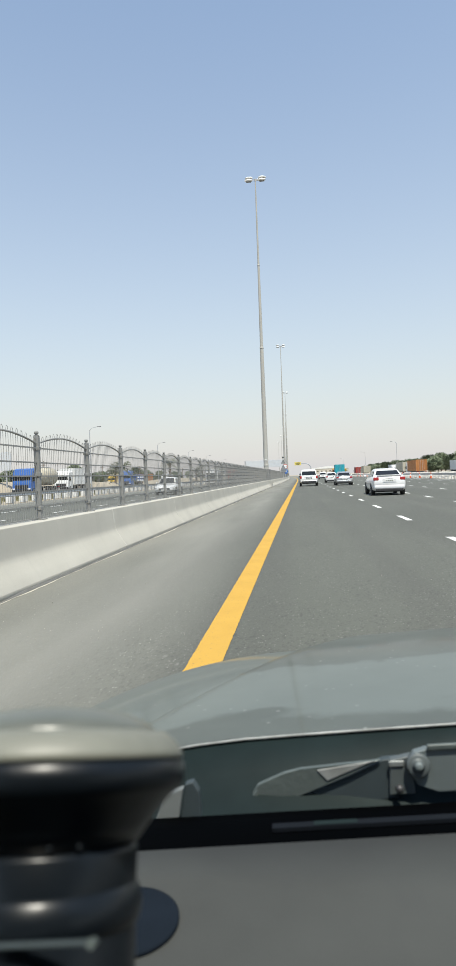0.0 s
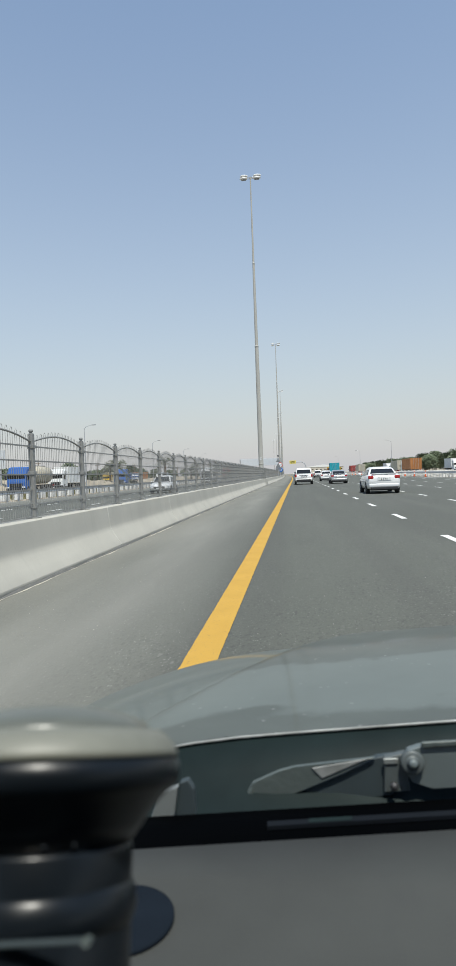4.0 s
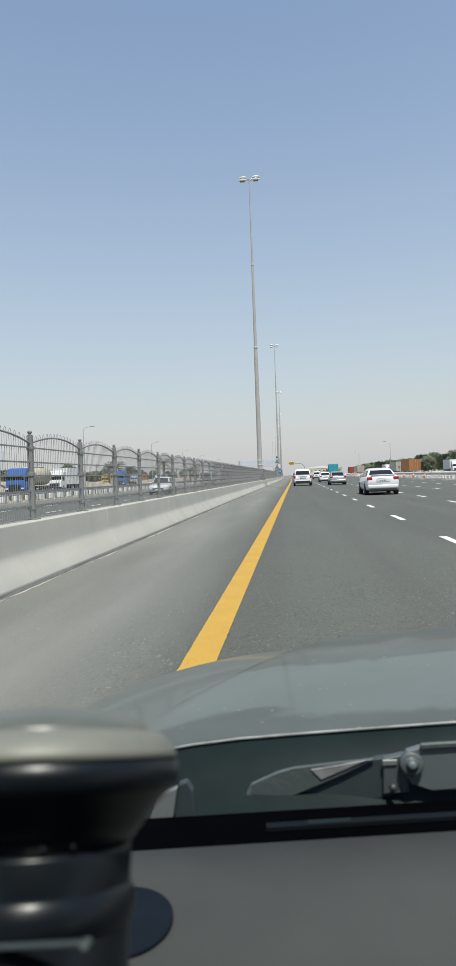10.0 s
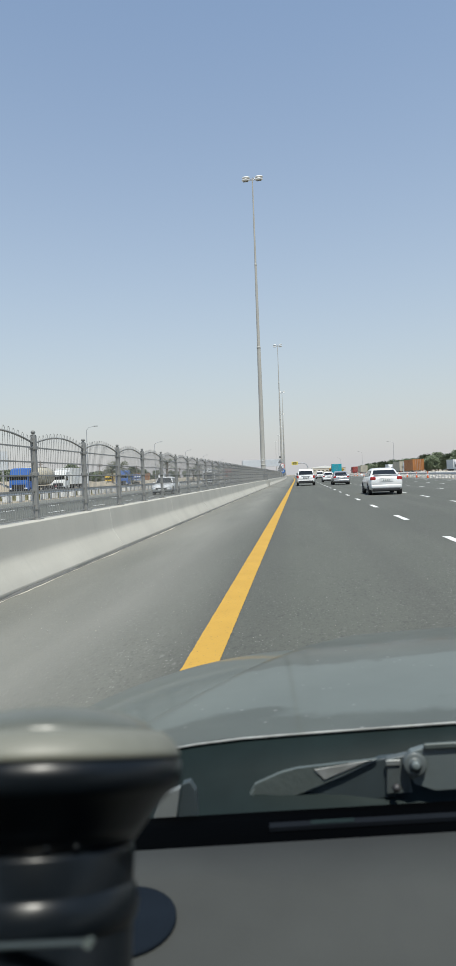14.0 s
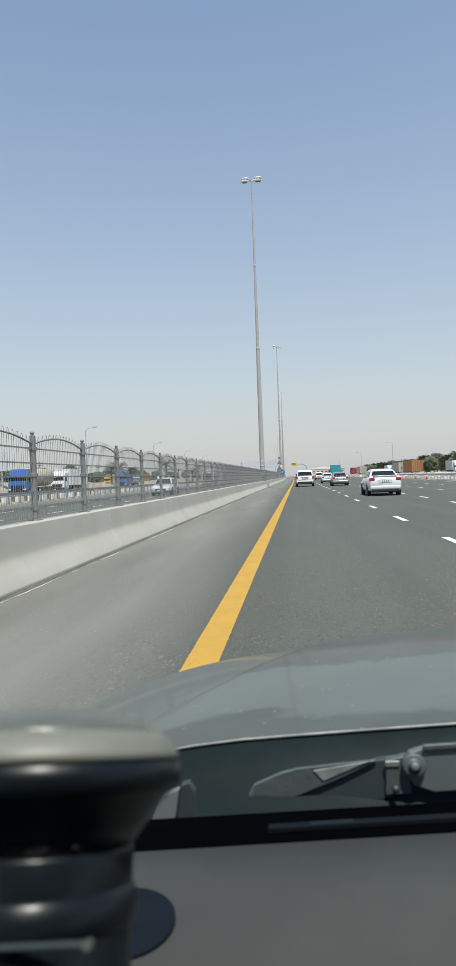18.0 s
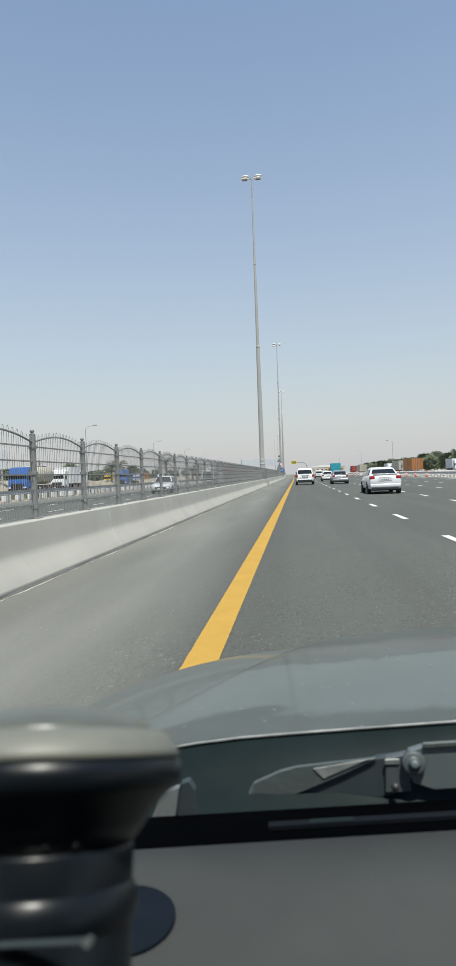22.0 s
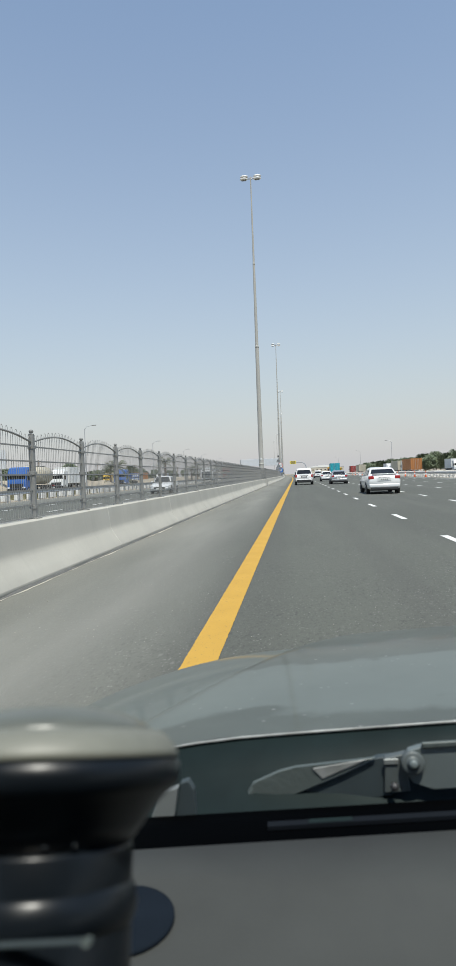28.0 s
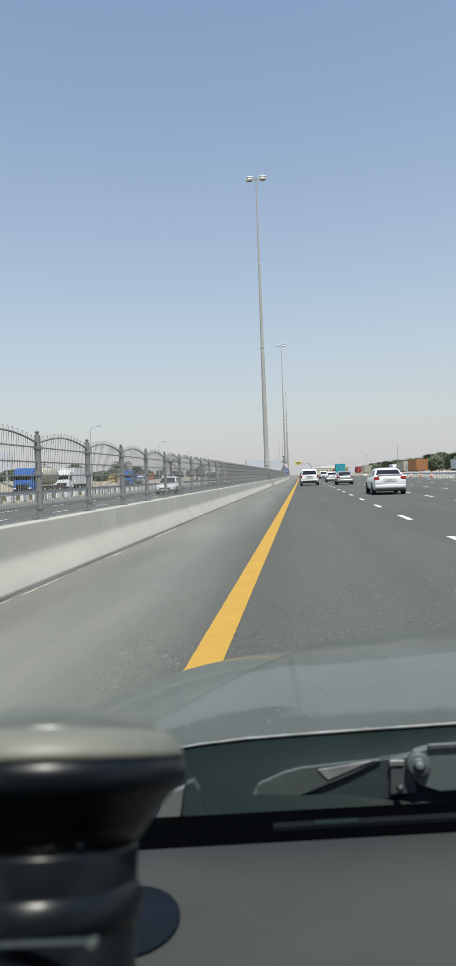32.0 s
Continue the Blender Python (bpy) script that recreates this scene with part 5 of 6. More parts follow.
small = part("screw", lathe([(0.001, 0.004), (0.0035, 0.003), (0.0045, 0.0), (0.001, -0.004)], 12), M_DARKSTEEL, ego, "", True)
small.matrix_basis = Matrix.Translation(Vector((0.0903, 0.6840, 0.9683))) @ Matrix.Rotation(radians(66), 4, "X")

# black band at the foot of the windscreen, then the dashboard
def band_y(x):
    xm = min(x, 1.0 - x)
    return 0.6078 + 0.147 * xm


def xs_across(n):
    return [XL + 0.07 + (XR - XL - 0.14) * i / n for i in range(n + 1)]


part("windscreen_band", loft([[(x, band_y(x) + 0.052, DASH_Z + 0.002), (x, band_y(x) + 0.03, DASH_Z + 0.003), (x, band_y(x), DASH_Z - 0.001), (x, band_y(x), DASH_Z - 0.03), (x, band_y(x) + 0.052, DASH_Z - 0.03)] for x in xs_across(30)]), M_FRIT, ego, "black band along the foot of the windscreen", True)
part("band_strip", loft([[(x, band_y(x) + 0.014, DASH_Z + 0.0060), (x, band_y(x) + 0.021, DASH_Z + 0.0070), (x, band_y(x) + 0.021, DASH_Z + 0.004), (x, band_y(x) + 0.014, DASH_Z + 0.002)] for x in [-0.04 + 0.02 * i for i in range(16)]]), M_STRIP, ego, "thin dark grey strip")
# sliver added on the strip, a glint painted by its colour
part("band_painted_glint", loft([[(x, band_y(x) + 0.015, DASH_Z + 0.0068), (x, band_y(x) + 0.020, DASH_Z + 0.0078), (x, band_y(x) + 0.020, DASH_Z + 0.007), (x, band_y(x) + 0.015, DASH_Z + 0.006)] for x in (0.0, 0.015, 0.03, 0.042)]), M_COWL, ego)
part("dashboard", loft([[(x, band_y(x) - 0.001, DASH_Z - 0.02), (x, band_y(x) - 0.001, DASH_Z), (x, 0.54, DASH_Z), (x, 0.44, DASH_Z), (x, 0.34, DASH_Z - 0.006), (x, 0.25, DASH_Z - 0.03), (x, 0.20, DASH_Z - 0.10), (x, 0.19, DASH_Z - 0.35)] for x in xs_across(30)], closed=False), M_DASH, ego, "grey grained dashboard top", True)

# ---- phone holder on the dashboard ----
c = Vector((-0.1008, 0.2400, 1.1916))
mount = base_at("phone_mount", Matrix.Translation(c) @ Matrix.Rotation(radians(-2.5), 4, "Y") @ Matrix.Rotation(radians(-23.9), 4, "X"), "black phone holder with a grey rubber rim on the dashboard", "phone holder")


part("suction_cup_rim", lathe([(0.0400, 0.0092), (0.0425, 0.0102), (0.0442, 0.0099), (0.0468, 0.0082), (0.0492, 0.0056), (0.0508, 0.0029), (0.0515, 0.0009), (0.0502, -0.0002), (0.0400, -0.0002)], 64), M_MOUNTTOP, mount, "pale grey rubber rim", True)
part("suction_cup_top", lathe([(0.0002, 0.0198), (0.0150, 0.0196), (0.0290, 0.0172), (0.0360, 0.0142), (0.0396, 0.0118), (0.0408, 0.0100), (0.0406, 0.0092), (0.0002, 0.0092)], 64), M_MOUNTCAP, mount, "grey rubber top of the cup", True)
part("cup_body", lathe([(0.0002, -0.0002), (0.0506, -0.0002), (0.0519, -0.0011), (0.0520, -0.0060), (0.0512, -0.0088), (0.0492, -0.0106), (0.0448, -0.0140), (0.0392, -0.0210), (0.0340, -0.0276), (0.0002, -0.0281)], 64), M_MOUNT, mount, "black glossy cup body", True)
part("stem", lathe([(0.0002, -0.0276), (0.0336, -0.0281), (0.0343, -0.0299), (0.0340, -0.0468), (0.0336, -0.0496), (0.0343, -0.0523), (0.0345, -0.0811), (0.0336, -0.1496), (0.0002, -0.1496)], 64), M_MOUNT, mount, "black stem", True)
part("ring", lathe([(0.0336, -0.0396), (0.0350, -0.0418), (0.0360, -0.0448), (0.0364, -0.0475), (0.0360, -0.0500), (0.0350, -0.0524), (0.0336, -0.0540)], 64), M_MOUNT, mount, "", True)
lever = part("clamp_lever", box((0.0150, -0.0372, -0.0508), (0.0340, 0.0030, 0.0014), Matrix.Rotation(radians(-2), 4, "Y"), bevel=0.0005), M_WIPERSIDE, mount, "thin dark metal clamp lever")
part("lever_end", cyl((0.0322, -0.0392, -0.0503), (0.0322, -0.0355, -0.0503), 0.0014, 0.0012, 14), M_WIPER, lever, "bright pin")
# tiny bumps added in place of two faint glints on the holder
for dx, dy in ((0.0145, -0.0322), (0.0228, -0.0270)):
    part("glint_bump", lathe([(0.0003, 0.0007), (0.0008, 0.0005), (0.0010, 0.0), (0.0004, -0.002)], 8), M_MOUNT, mount, "", True).matrix_basis = Matrix.Translation((dx, dy, -0.0262)) @ Matrix.Rotation(radians(90), 4, "X")
# flat navy disc on the dashboard beyond the stem
pad = part("dash_disc", lathe([(0.001, 0.0010), (0.038, 0.0010), (0.040, 0.0), (0.040, -0.003), (0.001, -0.003)], 40), M_DISC, None, "", True)
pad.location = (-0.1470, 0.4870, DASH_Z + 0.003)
tagged(pad, "dark round flat disc on the grey dashboard", "pad")

# ---- signs in the median ----
def speed_sign(m):
    ob = base_at("speed_sign", m, "round speed limit signs reading 110 and 60 on a grey post", "road sign")
    part("post", box((0, 0.05, 1.35), (0.09, 0.06, 4.1), bevel=0.006), M_GALV, ob)
    up = Matrix.Rotation(radians(90), 4, "X")
    for z, outer, inner, word, ink in ((2.75, M_SIGNRED, M_SIGNWHITE, "110", M_INK), (1.48, M_SIGNBLUE, M_SIGNBLUE, "60", M_SIGNWHITE)):
        disc = part("disc", lathe([(0.001, 0.0), (0.60, 0.0), (0.61, -0.01), (0.60, -0.02), (0.001, -0.02)], 40), outer, ob)
        disc.matrix_basis = Matrix.Translation((0, -0.01, z)) @ up
        face_d = part("face", lathe([(0.001, 0.004), (0.50, 0.004), (0.50, 0.0), (0.001, 0.0)], 40), inner, disc)
        size = 0.56 if word == "110" else 0.72
        for k, digit in enumerate(word):
            text_mesh("figure", digit, size, ink, disc, Matrix.Translation(((k - (len(word) - 1) / 2) * size * 0.52, -0.01, 0.008)))
    return ob


speed_sign(Matrix.Translation((-3.74 + bend(164), 164, 0.790)))


def triangle_sign(m):
    ob = base_at("warning_sign", m, "backs of two grey triangular warning signs on a post", "road sign")
    part("post", cyl((0, 0, 0), (0, 0, 4.3), 0.05, n=10), M_GALV, ob)
    part("beacon", lathe([(0.001, 4.3), (0.15, 4.3), (0.16, 4.5), (0.10, 4.62), (0.001, 4.62)], 12), M_DARKSTEEL, ob)
    for z, w in ((3.1, 1.0), (1.75, 1.25)):
        tri = part("plate", loft([[(-w / 2, -0.06, z), (w / 2, -0.06, z), (0.04, -0.06, z + w * 0.88), (-0.04, -0.06, z + w * 0.88)], [(-w / 2, -0.09, z), (w / 2, -0.09, z), (0.04, -0.09, z + w * 0.88), (-0.04, -0.09, z + w * 0.88)]]), M_SIGNBACK, ob, "bare grey back of a triangular plate")
        for dz in (0.2, 0.5):
            part("channel", box((0, -0.10, z + dz), (w * (0.72 - dz * 0.7), 0.03, 0.05)), M_GALV, tri)
    part("lower_plate", box((0, -0.075, 1.5), (1.25, 0.03, 0.42), bevel=0.004), M_SIGNBACK, ob)
    return ob


triangle_sign(Matrix.Translation((-3.74 + bend(142), 142, 0.790)))


def speed_camera(m):
    ob = base_at("speed_camera_column", m, "grey and black banded camera column on the barrier", "speed camera")
    part("base", cyl((0, 0, 0), (0, 0, 0.35), 0.30, 0.26, 16), M_GALV, ob)
    for i in range(6):
        part("band", lathe([(0.001, 0.35 + i * 0.22), (0.23, 0.35 + i * 0.22), (0.23, 0.56 + i * 0.22), (0.001, 0.56 + i * 0.22)], 18), M_DARKSTEEL if i % 2 else M_GALV, ob)
    part("head", lathe([(0.001, 1.68), (0.31, 1.70), (0.31, 2.05), (0.27, 2.12), (0.001, 2.14)], 18), M_SIGNBACK, ob)
    return ob


speed_camera(Matrix.Translation((-3.74 + bend(212), 212, 0.790)))

# overhead sign over the opposite carriageway, seen from behind
gan = base_at("sign_gantry", at(0, 330), "large overhead sign seen from behind on steel posts", "sign gantry")
part("panel", box((-15.5, 0, 7.6), (19.5, 0.25, 3.6), bevel=0.04), M_PANELBACK, gan, "plain grey back of the sign panel")
for x in (-25.6, -4.6):
    part("post", box((x, 0.4, 4.7), (0.5, 0.5, 9.4), bevel=0.05), M_GALV, gan)
part("beam", box((-15, 0.4, 8.6), (21, 0.35, 0.35)), M_GALV, gan)
part("beam", box((-15, 0.4, 6.6), (21, 0.35, 0.35)), M_GALV, gan)
yel = base_at("overhead_sign", at(0, 345), "yellow overhead direction sign on a curved arm", "road sign")
part("panel", box((1.6, -0.1, 7.2), (3.4, 0.12, 1.7), bevel=0.03), M_SIGNYELLOW, yel)
for z, w in ((7.65, 2.2), (7.2, 2.7), (6.75, 1.8)):
    part("lettering_bar", box((1.6, -0.18, z), (w, 0.02, 0.20)), M_INK, yel)
part("curved_arm", tube([(8.5, 0.1, 0.0)] + [(8.5 - 3.0 * (1 - math.cos(a)), 0.1, 4.2 + 3.0 * math.sin(a)) for a in [math.pi / 2 * k / 8 for k in range(9)]] + [(0.2, 0.1, 7.2)], 0.22, 8), M_GALV, yel)

# ---- guard rails ----
def guard_rail(name, X, y0, y1, s, label):
    ob = base_at(name, Matrix(), label, "guard rail", kind="structure")
    prof = [(0.0, 0.80), (-0.05, 0.78), (-0.055, 0.72), (0.0, 0.68), (0.0, 0.64), (-0.055, 0.60), (-0.05, 0.53), (0.0, 0.50), (0.02, 0.50), (0.02, 0.80)]
    rings = []
    y = y0
    while y <= y1:
        rings.append([(X + s * x + bend(y), y, z) for x, z in prof])
        y += 4.0
    part("beam", loft(rings), M_GALV, ob, "galvanised ribbed beam", True)
    pm = None
    y = y0 + 1
    while y < min(y1, 320):
        if pm is None:
            pm = part("post", box((0, 0, 0.38), (0.10, 0.15, 0.80)), M_GALV, ob)
            pm.location = (X + s * 0.09 + bend(y), y, 0)
        else:
            shared("post", pm.data, ob, Matrix.Translation((X + s * 0.09 + bend(y), y, 0)))
        y += 2.0 if y < 120 else 4.0
    return ob


guard_rail("guard_rail_right", 19.9, 20, 700, 1, "galvanised steel guard rail along the motorway edge")
guard_rail("guard_rail_left", -20.9, 10, 700, -1, "galvanised steel guard rail beyond the opposite carriageway")
# low white blocks along both verges
blk = part("kerb_block", box((0, 0, 0.22), (0.35, 1.0, 0.50), bevel=0.05), M_TRUCKWHITE)
blk.matrix_basis = at(-22.2, 40)
tagged(blk, "low white painted concrete block on the sandy verge", "concrete block", "white verge blocks")
for i in range(1, 90):
    copy_thing(blk, at(-22.2, 40 + i * 2.4))

# slope of pale broken stone behind the guard rail
rr = random.Random(91)
bm = bmesh.new()
rows = []
for j in range(121):
    y = 60 + j * 2.0
    hgt = 0.75 + 0.25 * noise.noise((2.0, y * 0.08, 0.0))
    rows.append([(21.0 + bend(y) + 0.35 * k, y, -0.06 + hgt * (min(1.0, k / 5) if k < 8 else (11 - k) / 3) + 0.05 * noise.noise((k * 1.3, y * 0.9, 5.0))) for k in range(12)])
add_loft(bm, rows, closed=False)
M_RUBBLE = mat("broken_stone", (0.50, 0.48, 0.44), 0.9, var=0.35, scale=1.8, fine=14, bump=0.4)
slope = tagged(part("stone_slope", bm, M_RUBBLE, None, "", False), "low slope of pale broken stone behind the guard rail", "stone slope", kind="structure")
ball = bmesh.new()
bmesh.ops.create_icosphere(ball, subdivisions=1, radius=1.0)
ico_v, ico_f = [v.co.copy() for v in ball.verts], [[v.index for v in f.verts] for f in ball.faces]
ball.free()
verts, faces = [], []
for _ in range(2600):
    y = 60 + 238 * rr.random()
    k = rr.uniform(0, 7.5)
    q = rr.uniform(0.08, 0.26)
    p = Vector((21.0 + bend(y) + 0.35 * k, y, -0.06 + 0.75 * min(1.0, k / 5) + 0.3 * q))
    turn = Euler((rr.random() * 6, rr.random() * 6, rr.random() * 6)).to_matrix()
    size = Vector((q, q * rr.uniform(0.6, 1.0), q * rr.uniform(0.4, 0.8)))
    n = len(verts)
    verts += [tuple(p + turn @ Vector((v.x * size.x, v.y * size.y, v.z * size.z))) for v in ico_v]
    faces += [[n + i for i in f] for f in ico_f]
me = bpy.data.meshes.new("stones")
me.from_pydata(verts, [], faces)
me.materials.append(M_RUBBLE)
stones = new("stones", me)
stones.parent = slope
tagged(stones, kind="stuff")

# service roads
for X0, X1, nm in ((24, 46, "service_road_right"), (-40, -29, "service_road_left"), (-60, -51, "service_road_far")):
    tagged(part(nm, strip(X0, X1, -20, 900, -0.02, 20, 0.04), M_ROAD_FAR), "dusty asphalt service road with queued lorries", "road", kind="structure")


# ---- palms, trees and scrub ----
def palm(seed, H, name="palm_tree"):
    rr = random.Random(seed)
    ob = base_at(name, Matrix(), "date palm with a ragged crown on sandy ground", "palm tree", "palms beyond the road")
    prof = []
    for k in range(int(H / 0.25) + 1):
        z = k * 0.25
        r = 0.24 - 0.05 * z / H
        prof += [(r, z), (r + 0.05, z + 0.15)]
    part("trunk", lathe([(0.001, 0)] + prof + [(0.001, prof[-1][1] + 0.1)], 10), M_BARK, ob)
    bm = bmesh.new()
    for f in range(46):
        a = rr.uniform(0, 2 * math.pi)
        up = rr.uniform(-0.5, 1.25)
        ln = rr.uniform(2.2, 3.2)
        d = Vector((math.cos(a), math.sin(a), 0))
        pts = []
        for k in range(9):
            t = k / 8
            pts.append(Vector((0, 0, H)) + d * ln * t * math.cos(up) * (1 - 0.12 * t) + Vector((0, 0, ln * (math.sin(up) * t - 0.55 * t * t))))
        add_tube(bm, pts, 0.022, 3)
        side = d.cross(Vector((0, 0, 1)))
        for k in range(1, 9):
            for q in (0.0, 0.5):
                t = min(1.0, (k + q) / 8.5)
                i = min(7, int(t * 8))
                p = pts[i].lerp(pts[i + 1], t * 8 - i)
                lw = 0.55 * math.sin(math.pi * (0.15 + 0.8 * t))
                for s in (-1, 1):
                    tip = p + side * s * lw * 0.75 + d * lw * 0.55 + Vector((0, 0, rr.uniform(-0.25, 0.1)))
                    v = [bm.verts.new(p - d * 0.03), bm.verts.new(p + d * 0.03), bm.verts.new(tip)]
                    bm.faces.new(v)
    part("crown", bm, M_PALM, ob, "grey-green feathery fronds")
    return ob


pa = palm(1, 3.2)
pb = palm(2, 4.6)
pa.matrix_basis = at(-42, 118)
pb.matrix_basis = at(-27, 132, 40)
for i, (X, y, w) in enumerate(((-26, 92, 0), (-26, 160, 0), (-29, 190, 1), (-44, 150, 1), (-27, 225, 1), (-66, 170, 0))):
    copy_thing((pa, pb)[w], at(X, y, i * 53))


def tree(seed, H, R):
    rr = random.Random(seed)
    ob = base_at("tree", Matrix(), "dense dark green roadside tree with an uneven crown", "tree", "trees along the horizon")
    bm = bmesh.new()
    add_cyl(bm, (0, 0, 0), (0.1, 0, H * 0.4), 0.22, 0.14, 8)
    limbs = []
    for k in range(11):
        a = 2 * math.pi * k / 11 + rr.uniform(-0.3, 0.3)
        q = Vector((math.cos(a) * R * rr.uniform(0.4, 0.8), math.sin(a) * R * rr.uniform(0.4, 0.8), H * rr.uniform(0.30, 0.86)))
        add_cyl(bm, (0.08, 0, H * 0.25), q, 0.06, 0.02, 6)
        limbs.append(q)
    part("trunk", bm, M_BARK, ob)
    verts, faces = [], []
    lumps = [(q, R * rr.uniform(0.32, 0.55)) for q in limbs] + [(Vector((rr.uniform(-0.3, 0.3) * R, rr.uniform(-0.3, 0.3) * R, H * 0.78)), R * 0.55) for _ in range(3)]
    for q, s in lumps:
        for _ in range(230):
            d = Vector((rr.gauss(0, 1), rr.gauss(0, 1), rr.gauss(0, 0.8))).normalized() * s * rr.uniform(0.55, 1.08)
            p = q + d
            if p.z < H * 0.06:
                continue
            u = Vector((rr.gauss(0, 1), rr.gauss(0, 1), rr.gauss(0, 1))).normalized()
            w = u.orthogonal().normalized()
            z = rr.uniform(0.22, 0.48)
            n = len(verts)
            verts += [p - u * z, p + w * z * 0.6, p + u * z, p - w * z * 0.6]
            faces.append((n, n + 1, n + 2, n + 3))
    me = bpy.data.meshes.new("crown")
    me.from_pydata([tuple(v) for v in verts], [], faces)
    me.materials.append(M_LEAF)
    cr = new("crown", me)
    cr.parent = ob
    return ob


ta, tb, tc = tree(11, 8.0, 3.6), tree(12, 9.5, 4.2), tree(13, 6.5, 3.4)
kinds = (ta, tb, tc)
rr = random.Random(21)
spots = []
for i in range(90):
    y = 235 + i * 5 + rr.uniform(-3, 3)
    spots.append((64 + rr.uniform(0, 26), y))
for i in range(26):
    spots.append((rr.uniform(-150, -95), 260 + i * 16 + rr.uniform(-6, 6)))
for i in range(60):
    spots.append((rr.uniform(-215, -120), 300 + i * 6 + rr.uniform(-4, 4)))
for i, (X, y) in enumerate(spots):
    k = kinds[i % 3]
    m = Matrix.Translation((X, y, -0.06)) @ Matrix.Rotation(rr.uniform(0, 6.28), 4, "Z")
    if i < 3:
        k.matrix_basis = m
    else:
        copy_thing(k, m)

bank = bmesh.new()
rows = []
for j in range(90):
    y = 30 + j * 5.0
    hgt = 1.7 + 0.9 * noise.noise((1.7, y * 0.02, 0.0)) + 0.3 * noise.noise((4.1, y * 0.11, 0.0))
    rows.append([(-42.5 + bend(y) - 0.55 * k + 0.8 * noise.noise((k * 0.7, y * 0.05, 3.0)), y, -0.08 + max(0.0, hgt) * math.sin(math.pi * k / 12) + 0.12 * noise.noise((k * 0.9, y * 0.3, 8.0))) for k in range(13)])
add_loft(bank, rows, closed=False)
tagged(part("sand_bank", bank, M_SAND, None, "", True), "low uneven bank of pale sand beside the service road", "sand bank", kind="structure")

verts, faces = [], []
for _ in range(5200):
    side = rr.random() < 0.5
    X = rr.uniform(-28.5, -22.5) if side else rr.uniform(48, 64)
    y = rr.uniform(30, 330)
    n = len(verts)
    h, w = rr.uniform(0.15, 0.55), rr.uniform(0.1, 0.3)
    a = rr.uniform(0, 3.14)
    dx, dy = math.cos(a) * w, math.sin(a) * w
    verts += [(X - dx, y - dy, -0.06), (X + dx, y + dy, -0.06), (X + dx * 0.4, y + dy * 0.4 + 0.1, h), (X - dx * 0.6, y - dy * 0.6, h * 0.8)]
    faces.append((n, n + 1, n + 2, n + 3))
me = bpy.data.meshes.new("scrub")
me.from_pydata(verts, [], faces)
me.materials.append(M_SCRUB)
tagged(new("scrub", me), "dry yellowish scrub on the sandy verge", "scrub", kind="stuff")


# ---- side lamp posts, far wall and buildings ----
def lamp_post():
    ob = base_at("street_lamp", Matrix(), "slim grey lamp post with a single arm", "street lamp", "lamp posts of the service road")
    part("pole", cyl((0, 0, 0), (0, 0, 11.4), 0.11, 0.06, 10), M_GALV, ob)
    part("arm", tube([(0, 0, 11.2), (-0.4, 0, 11.75), (-1.6, 0, 12.0)], 0.04, 6), M_GALV, ob)
    part("lamp_head", box((-1.9, 0, 12.0), (0.8, 0.3, 0.14), bevel=0.04), M_SIGNBACK, ob)
    return ob


la = lamp_post()
la.matrix_basis = at(35.5, 238)
for X, y in ((37, 345), (38, 470), (-40, 120), (-40, 180), (-41, 240), (-42, 300), (-42, 380)):
    copy_thing(la, at(X, y, 0 if X > 0 else 180))

def utility_pole():
    ob = base_at("utility_pole", Matrix(), "slim dark utility pole with a cross arm on the sand", "utility pole", "utility poles on the sand")
    part("pole", cyl((0, 0, -0.06), (0, 0, 9.0), 0.13, 0.09, 8), M_BARK, ob)
    for z, w in ((8.6, 2.4), (7.7, 1.8)):
        part("cross_arm", box((0, 0, z), (w, 0.12, 0.14), bevel=0.01), M_BARK, ob)
        for x in (-0.45 * w, 0.45 * w):
            part("insulator", cyl((x, 0, z + 0.07), (x, 0, z + 0.30), 0.06, 0.04, 8), M_GALV, ob)
    return ob


ua = utility_pole()
ua.matrix_basis = at(-84, 205, 12)
for X, y in ((-82, 265), (-80, 325), (-78, 385), (-76, 445)):
    copy_thing(ua, at(X, y, 12))

hoard = base_at("site_hoarding", at(-46, 92, 0), "plain pale hoarding panel on posts by the service road", "hoarding")
part("panel", box((0, 0, 5.0), (6.0, 0.2, 2.8)), M_PANELBACK, hoard)
for x in (-2.2, 2.2):
    part("post", cyl((x, 0.1, 0), (x, 0.1, 3.7), 0.12, n=8), M_GALV, hoard)


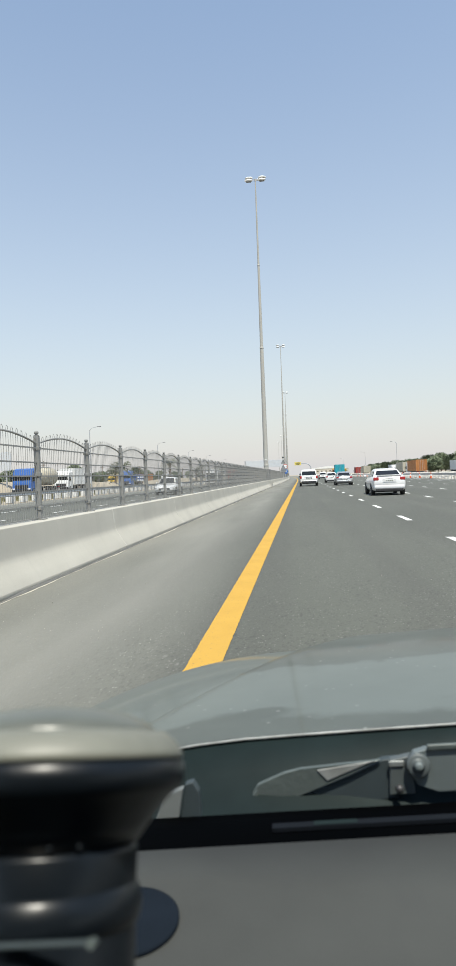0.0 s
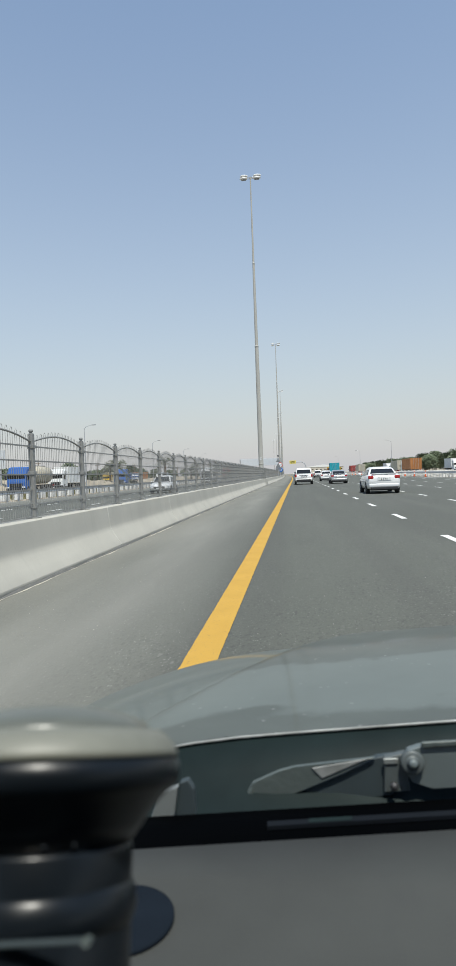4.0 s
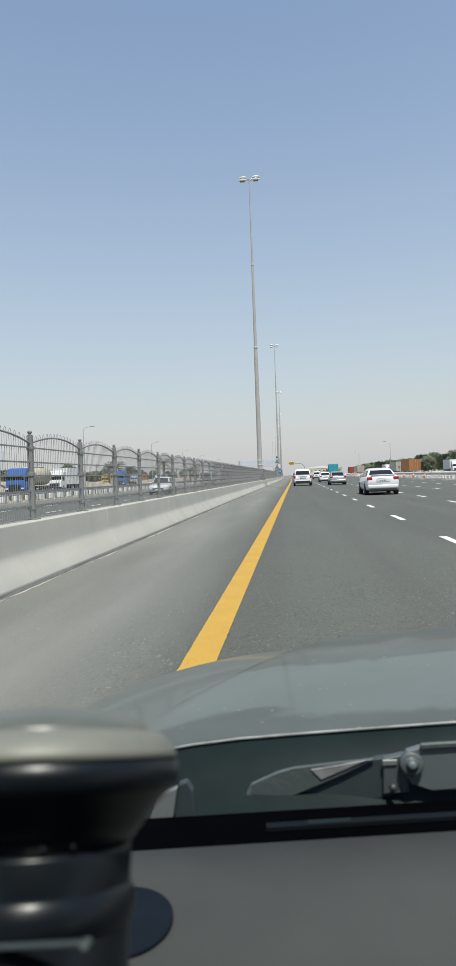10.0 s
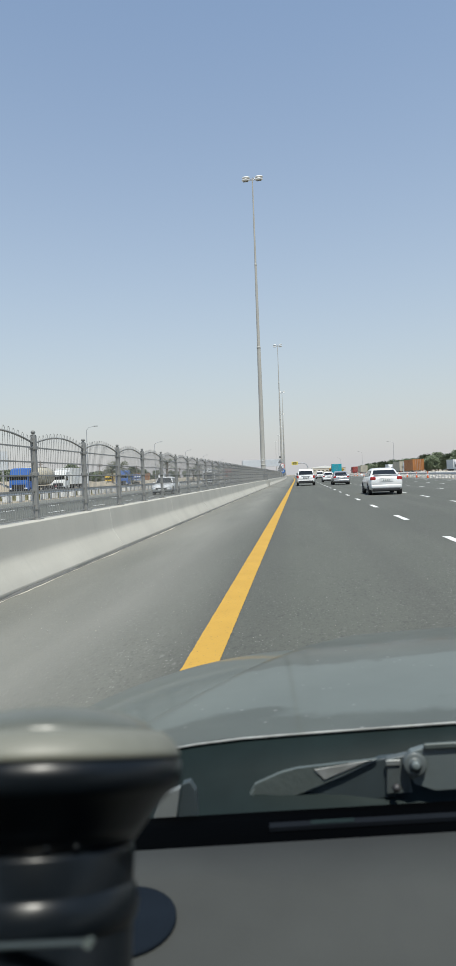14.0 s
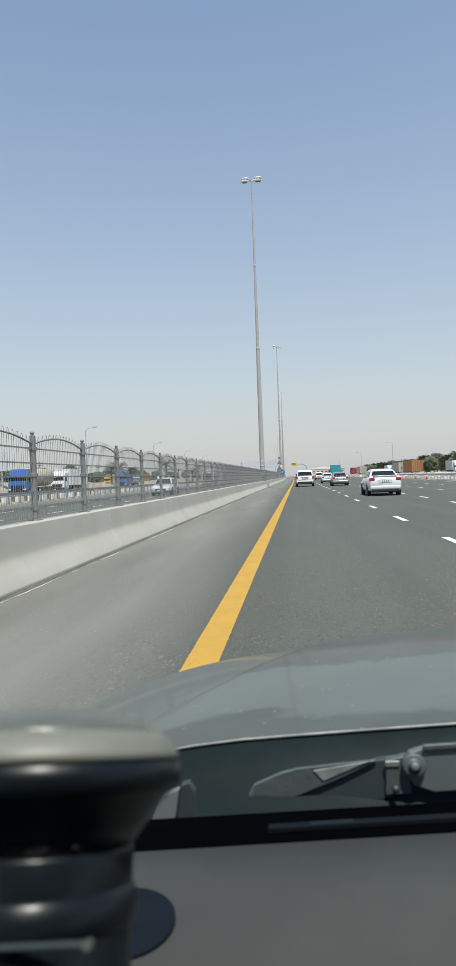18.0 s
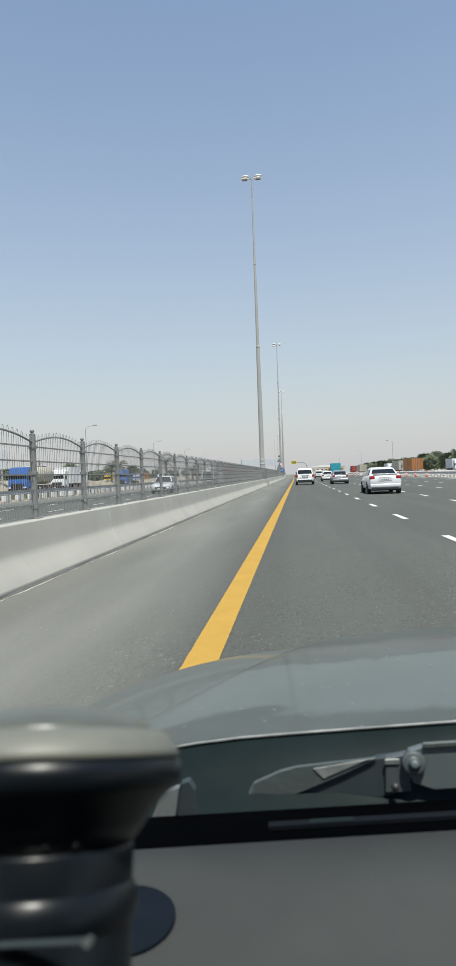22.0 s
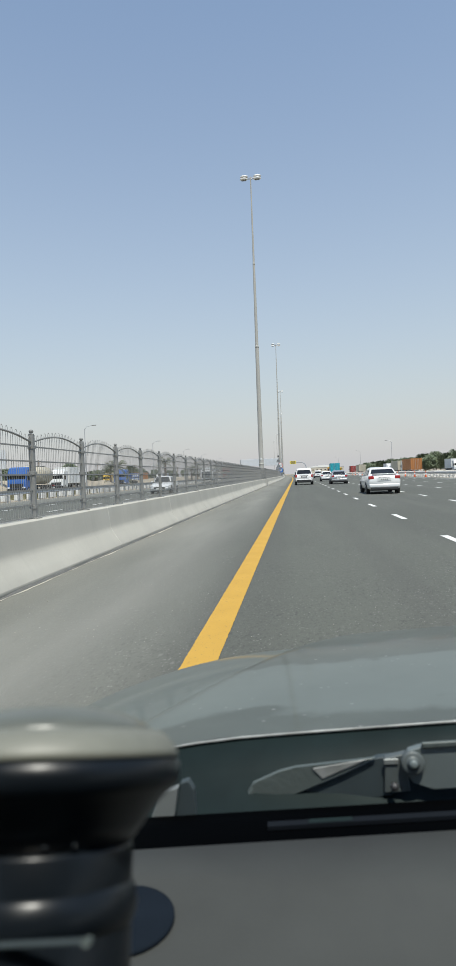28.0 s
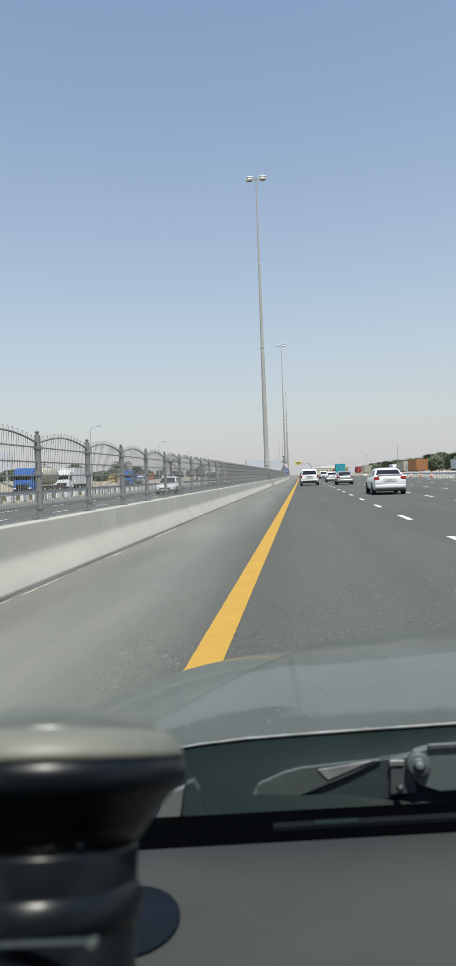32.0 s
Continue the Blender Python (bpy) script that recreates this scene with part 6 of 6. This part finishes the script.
def shed(m, sx, sy, sz, material, label):
    ob = base_at("warehouse", m, label, "building", "far warehouses")
    part("wall", box((0, 0, sz / 2), (sx, sy, sz)), material, ob)
    part("roof", loft([[(-sx / 2 - 0.4, -sy / 2 - 0.4, sz), (sx / 2 + 0.4, -sy / 2 - 0.4, sz), (0, -sy / 2 - 0.4, sz + sx * 0.06)], [(-sx / 2 - 0.4, sy / 2 + 0.4, sz), (sx / 2 + 0.4, sy / 2 + 0.4, sz), (0, sy / 2 + 0.4, sz + sx * 0.06)]]), M_TRUCKWHITE, ob)
    for i in range(int(sx / 6)):
        part("window", box((-sx / 2 + 3 + i * 6, -sy / 2 - 0.02, sz * 0.6), (2.4, 0.1, 1.2)), M_CARGLASS, ob)
    part("door", box((0, -sy / 2 - 0.03, 1.9), (4.0, 0.1, 3.8)), M_GALV, ob)
    return ob


shed(Matrix.Translation((40, 980, -0.06)), 60, 40, 9, M_WALL, "pale low warehouse far off under haze")
shed(Matrix.Translation((-190, 620, -0.06)), 50, 40, 8, M_WALL, "sand-coloured low building far off")
shed(Matrix.Translation((170, 640, -0.06)), 55, 30, 9, M_WALL, "sand-coloured warehouse beyond the trees")
shed(Matrix.Translation((-95, 800, -0.06)), 40, 30, 12, M_TRUCKWHITE, "white low building far off")


# ---- wind-blown sand along the barrier's foot, loose grit on the shoulder ----
rr = random.Random(77)
bm = bmesh.new()
rows = []
y = 4.0
while y < 130:
    x = face(y)[0][0] + 0.018 + bend(y)
    w = max(0.003, rr.gauss(0.012, 0.010) + 0.05 * noise.noise((0.0, y * 0.35, 0.0))) + (0.09 if rr.random() < 0.015 else 0)
    rows.append([(x, y, 0.004), (x + w * 0.5, y, 0.009), (x + w, y, 0.003)])
    y += 0.22
add_loft(bm, rows, closed=False)
drift = part("sand_drift", bm, mat("pale_sand", (0.44, 0.41, 0.34), 0.95, var=0.25, scale=8, fine=60, bump=0.3))
tagged(drift, "thin line of pale sand along the foot of the barrier", "sand", kind="stuff")
bm = bmesh.new()
for _ in range(520):
    y = 5 + 40 * rr.random() ** 1.6
    x = rr.uniform(-3.25, 3.5) if rr.random() < 0.35 else rr.uniform(-3.3, -1.0)
    q = rr.uniform(0.003, 0.0085)
    m4 = Matrix.Translation((x, y, q * 0.3)) @ Euler((rr.random() * 3, rr.random() * 3, rr.random() * 3)).to_matrix().to_4x4() @ Matrix.Diagonal((q, q * rr.uniform(0.5, 1.0), q * 0.6, 1))
    bmesh.ops.create_icosphere(bm, subdivisions=1, radius=1.0, matrix=m4)
tagged(part("grit", bm, mat("pale_grit", (0.36, 0.35, 0.31), 0.9, var=0.3, scale=30)), "loose pale grit scattered on the asphalt", "gravel", kind="stuff")


def traffic_cone():
    ob = base_at("traffic_cone", Matrix(), "orange traffic cone with a white band standing on the asphalt", "traffic cone", "cones along the edge")
    part("base", box((0, 0, 0.02), (0.40, 0.40, 0.04), bevel=0.01), M_BLACKPL, ob)
    part("cone", lathe([(0.001, 0.04), (0.15, 0.04), (0.03, 0.98), (0.001, 1.0)], 16), M_CONE, ob)
    part("band", lathe([(0.108, 0.42), (0.112, 0.42), (0.082, 0.66), (0.078, 0.66)], 16), M_SIGNWHITE, ob, "white reflective band")
    return ob


cone = traffic_cone()
cone.matrix_basis = at(19.1, 98)
for i in range(1, 14):
    copy_thing(cone, at(19.1, 98 + i * 9.0))
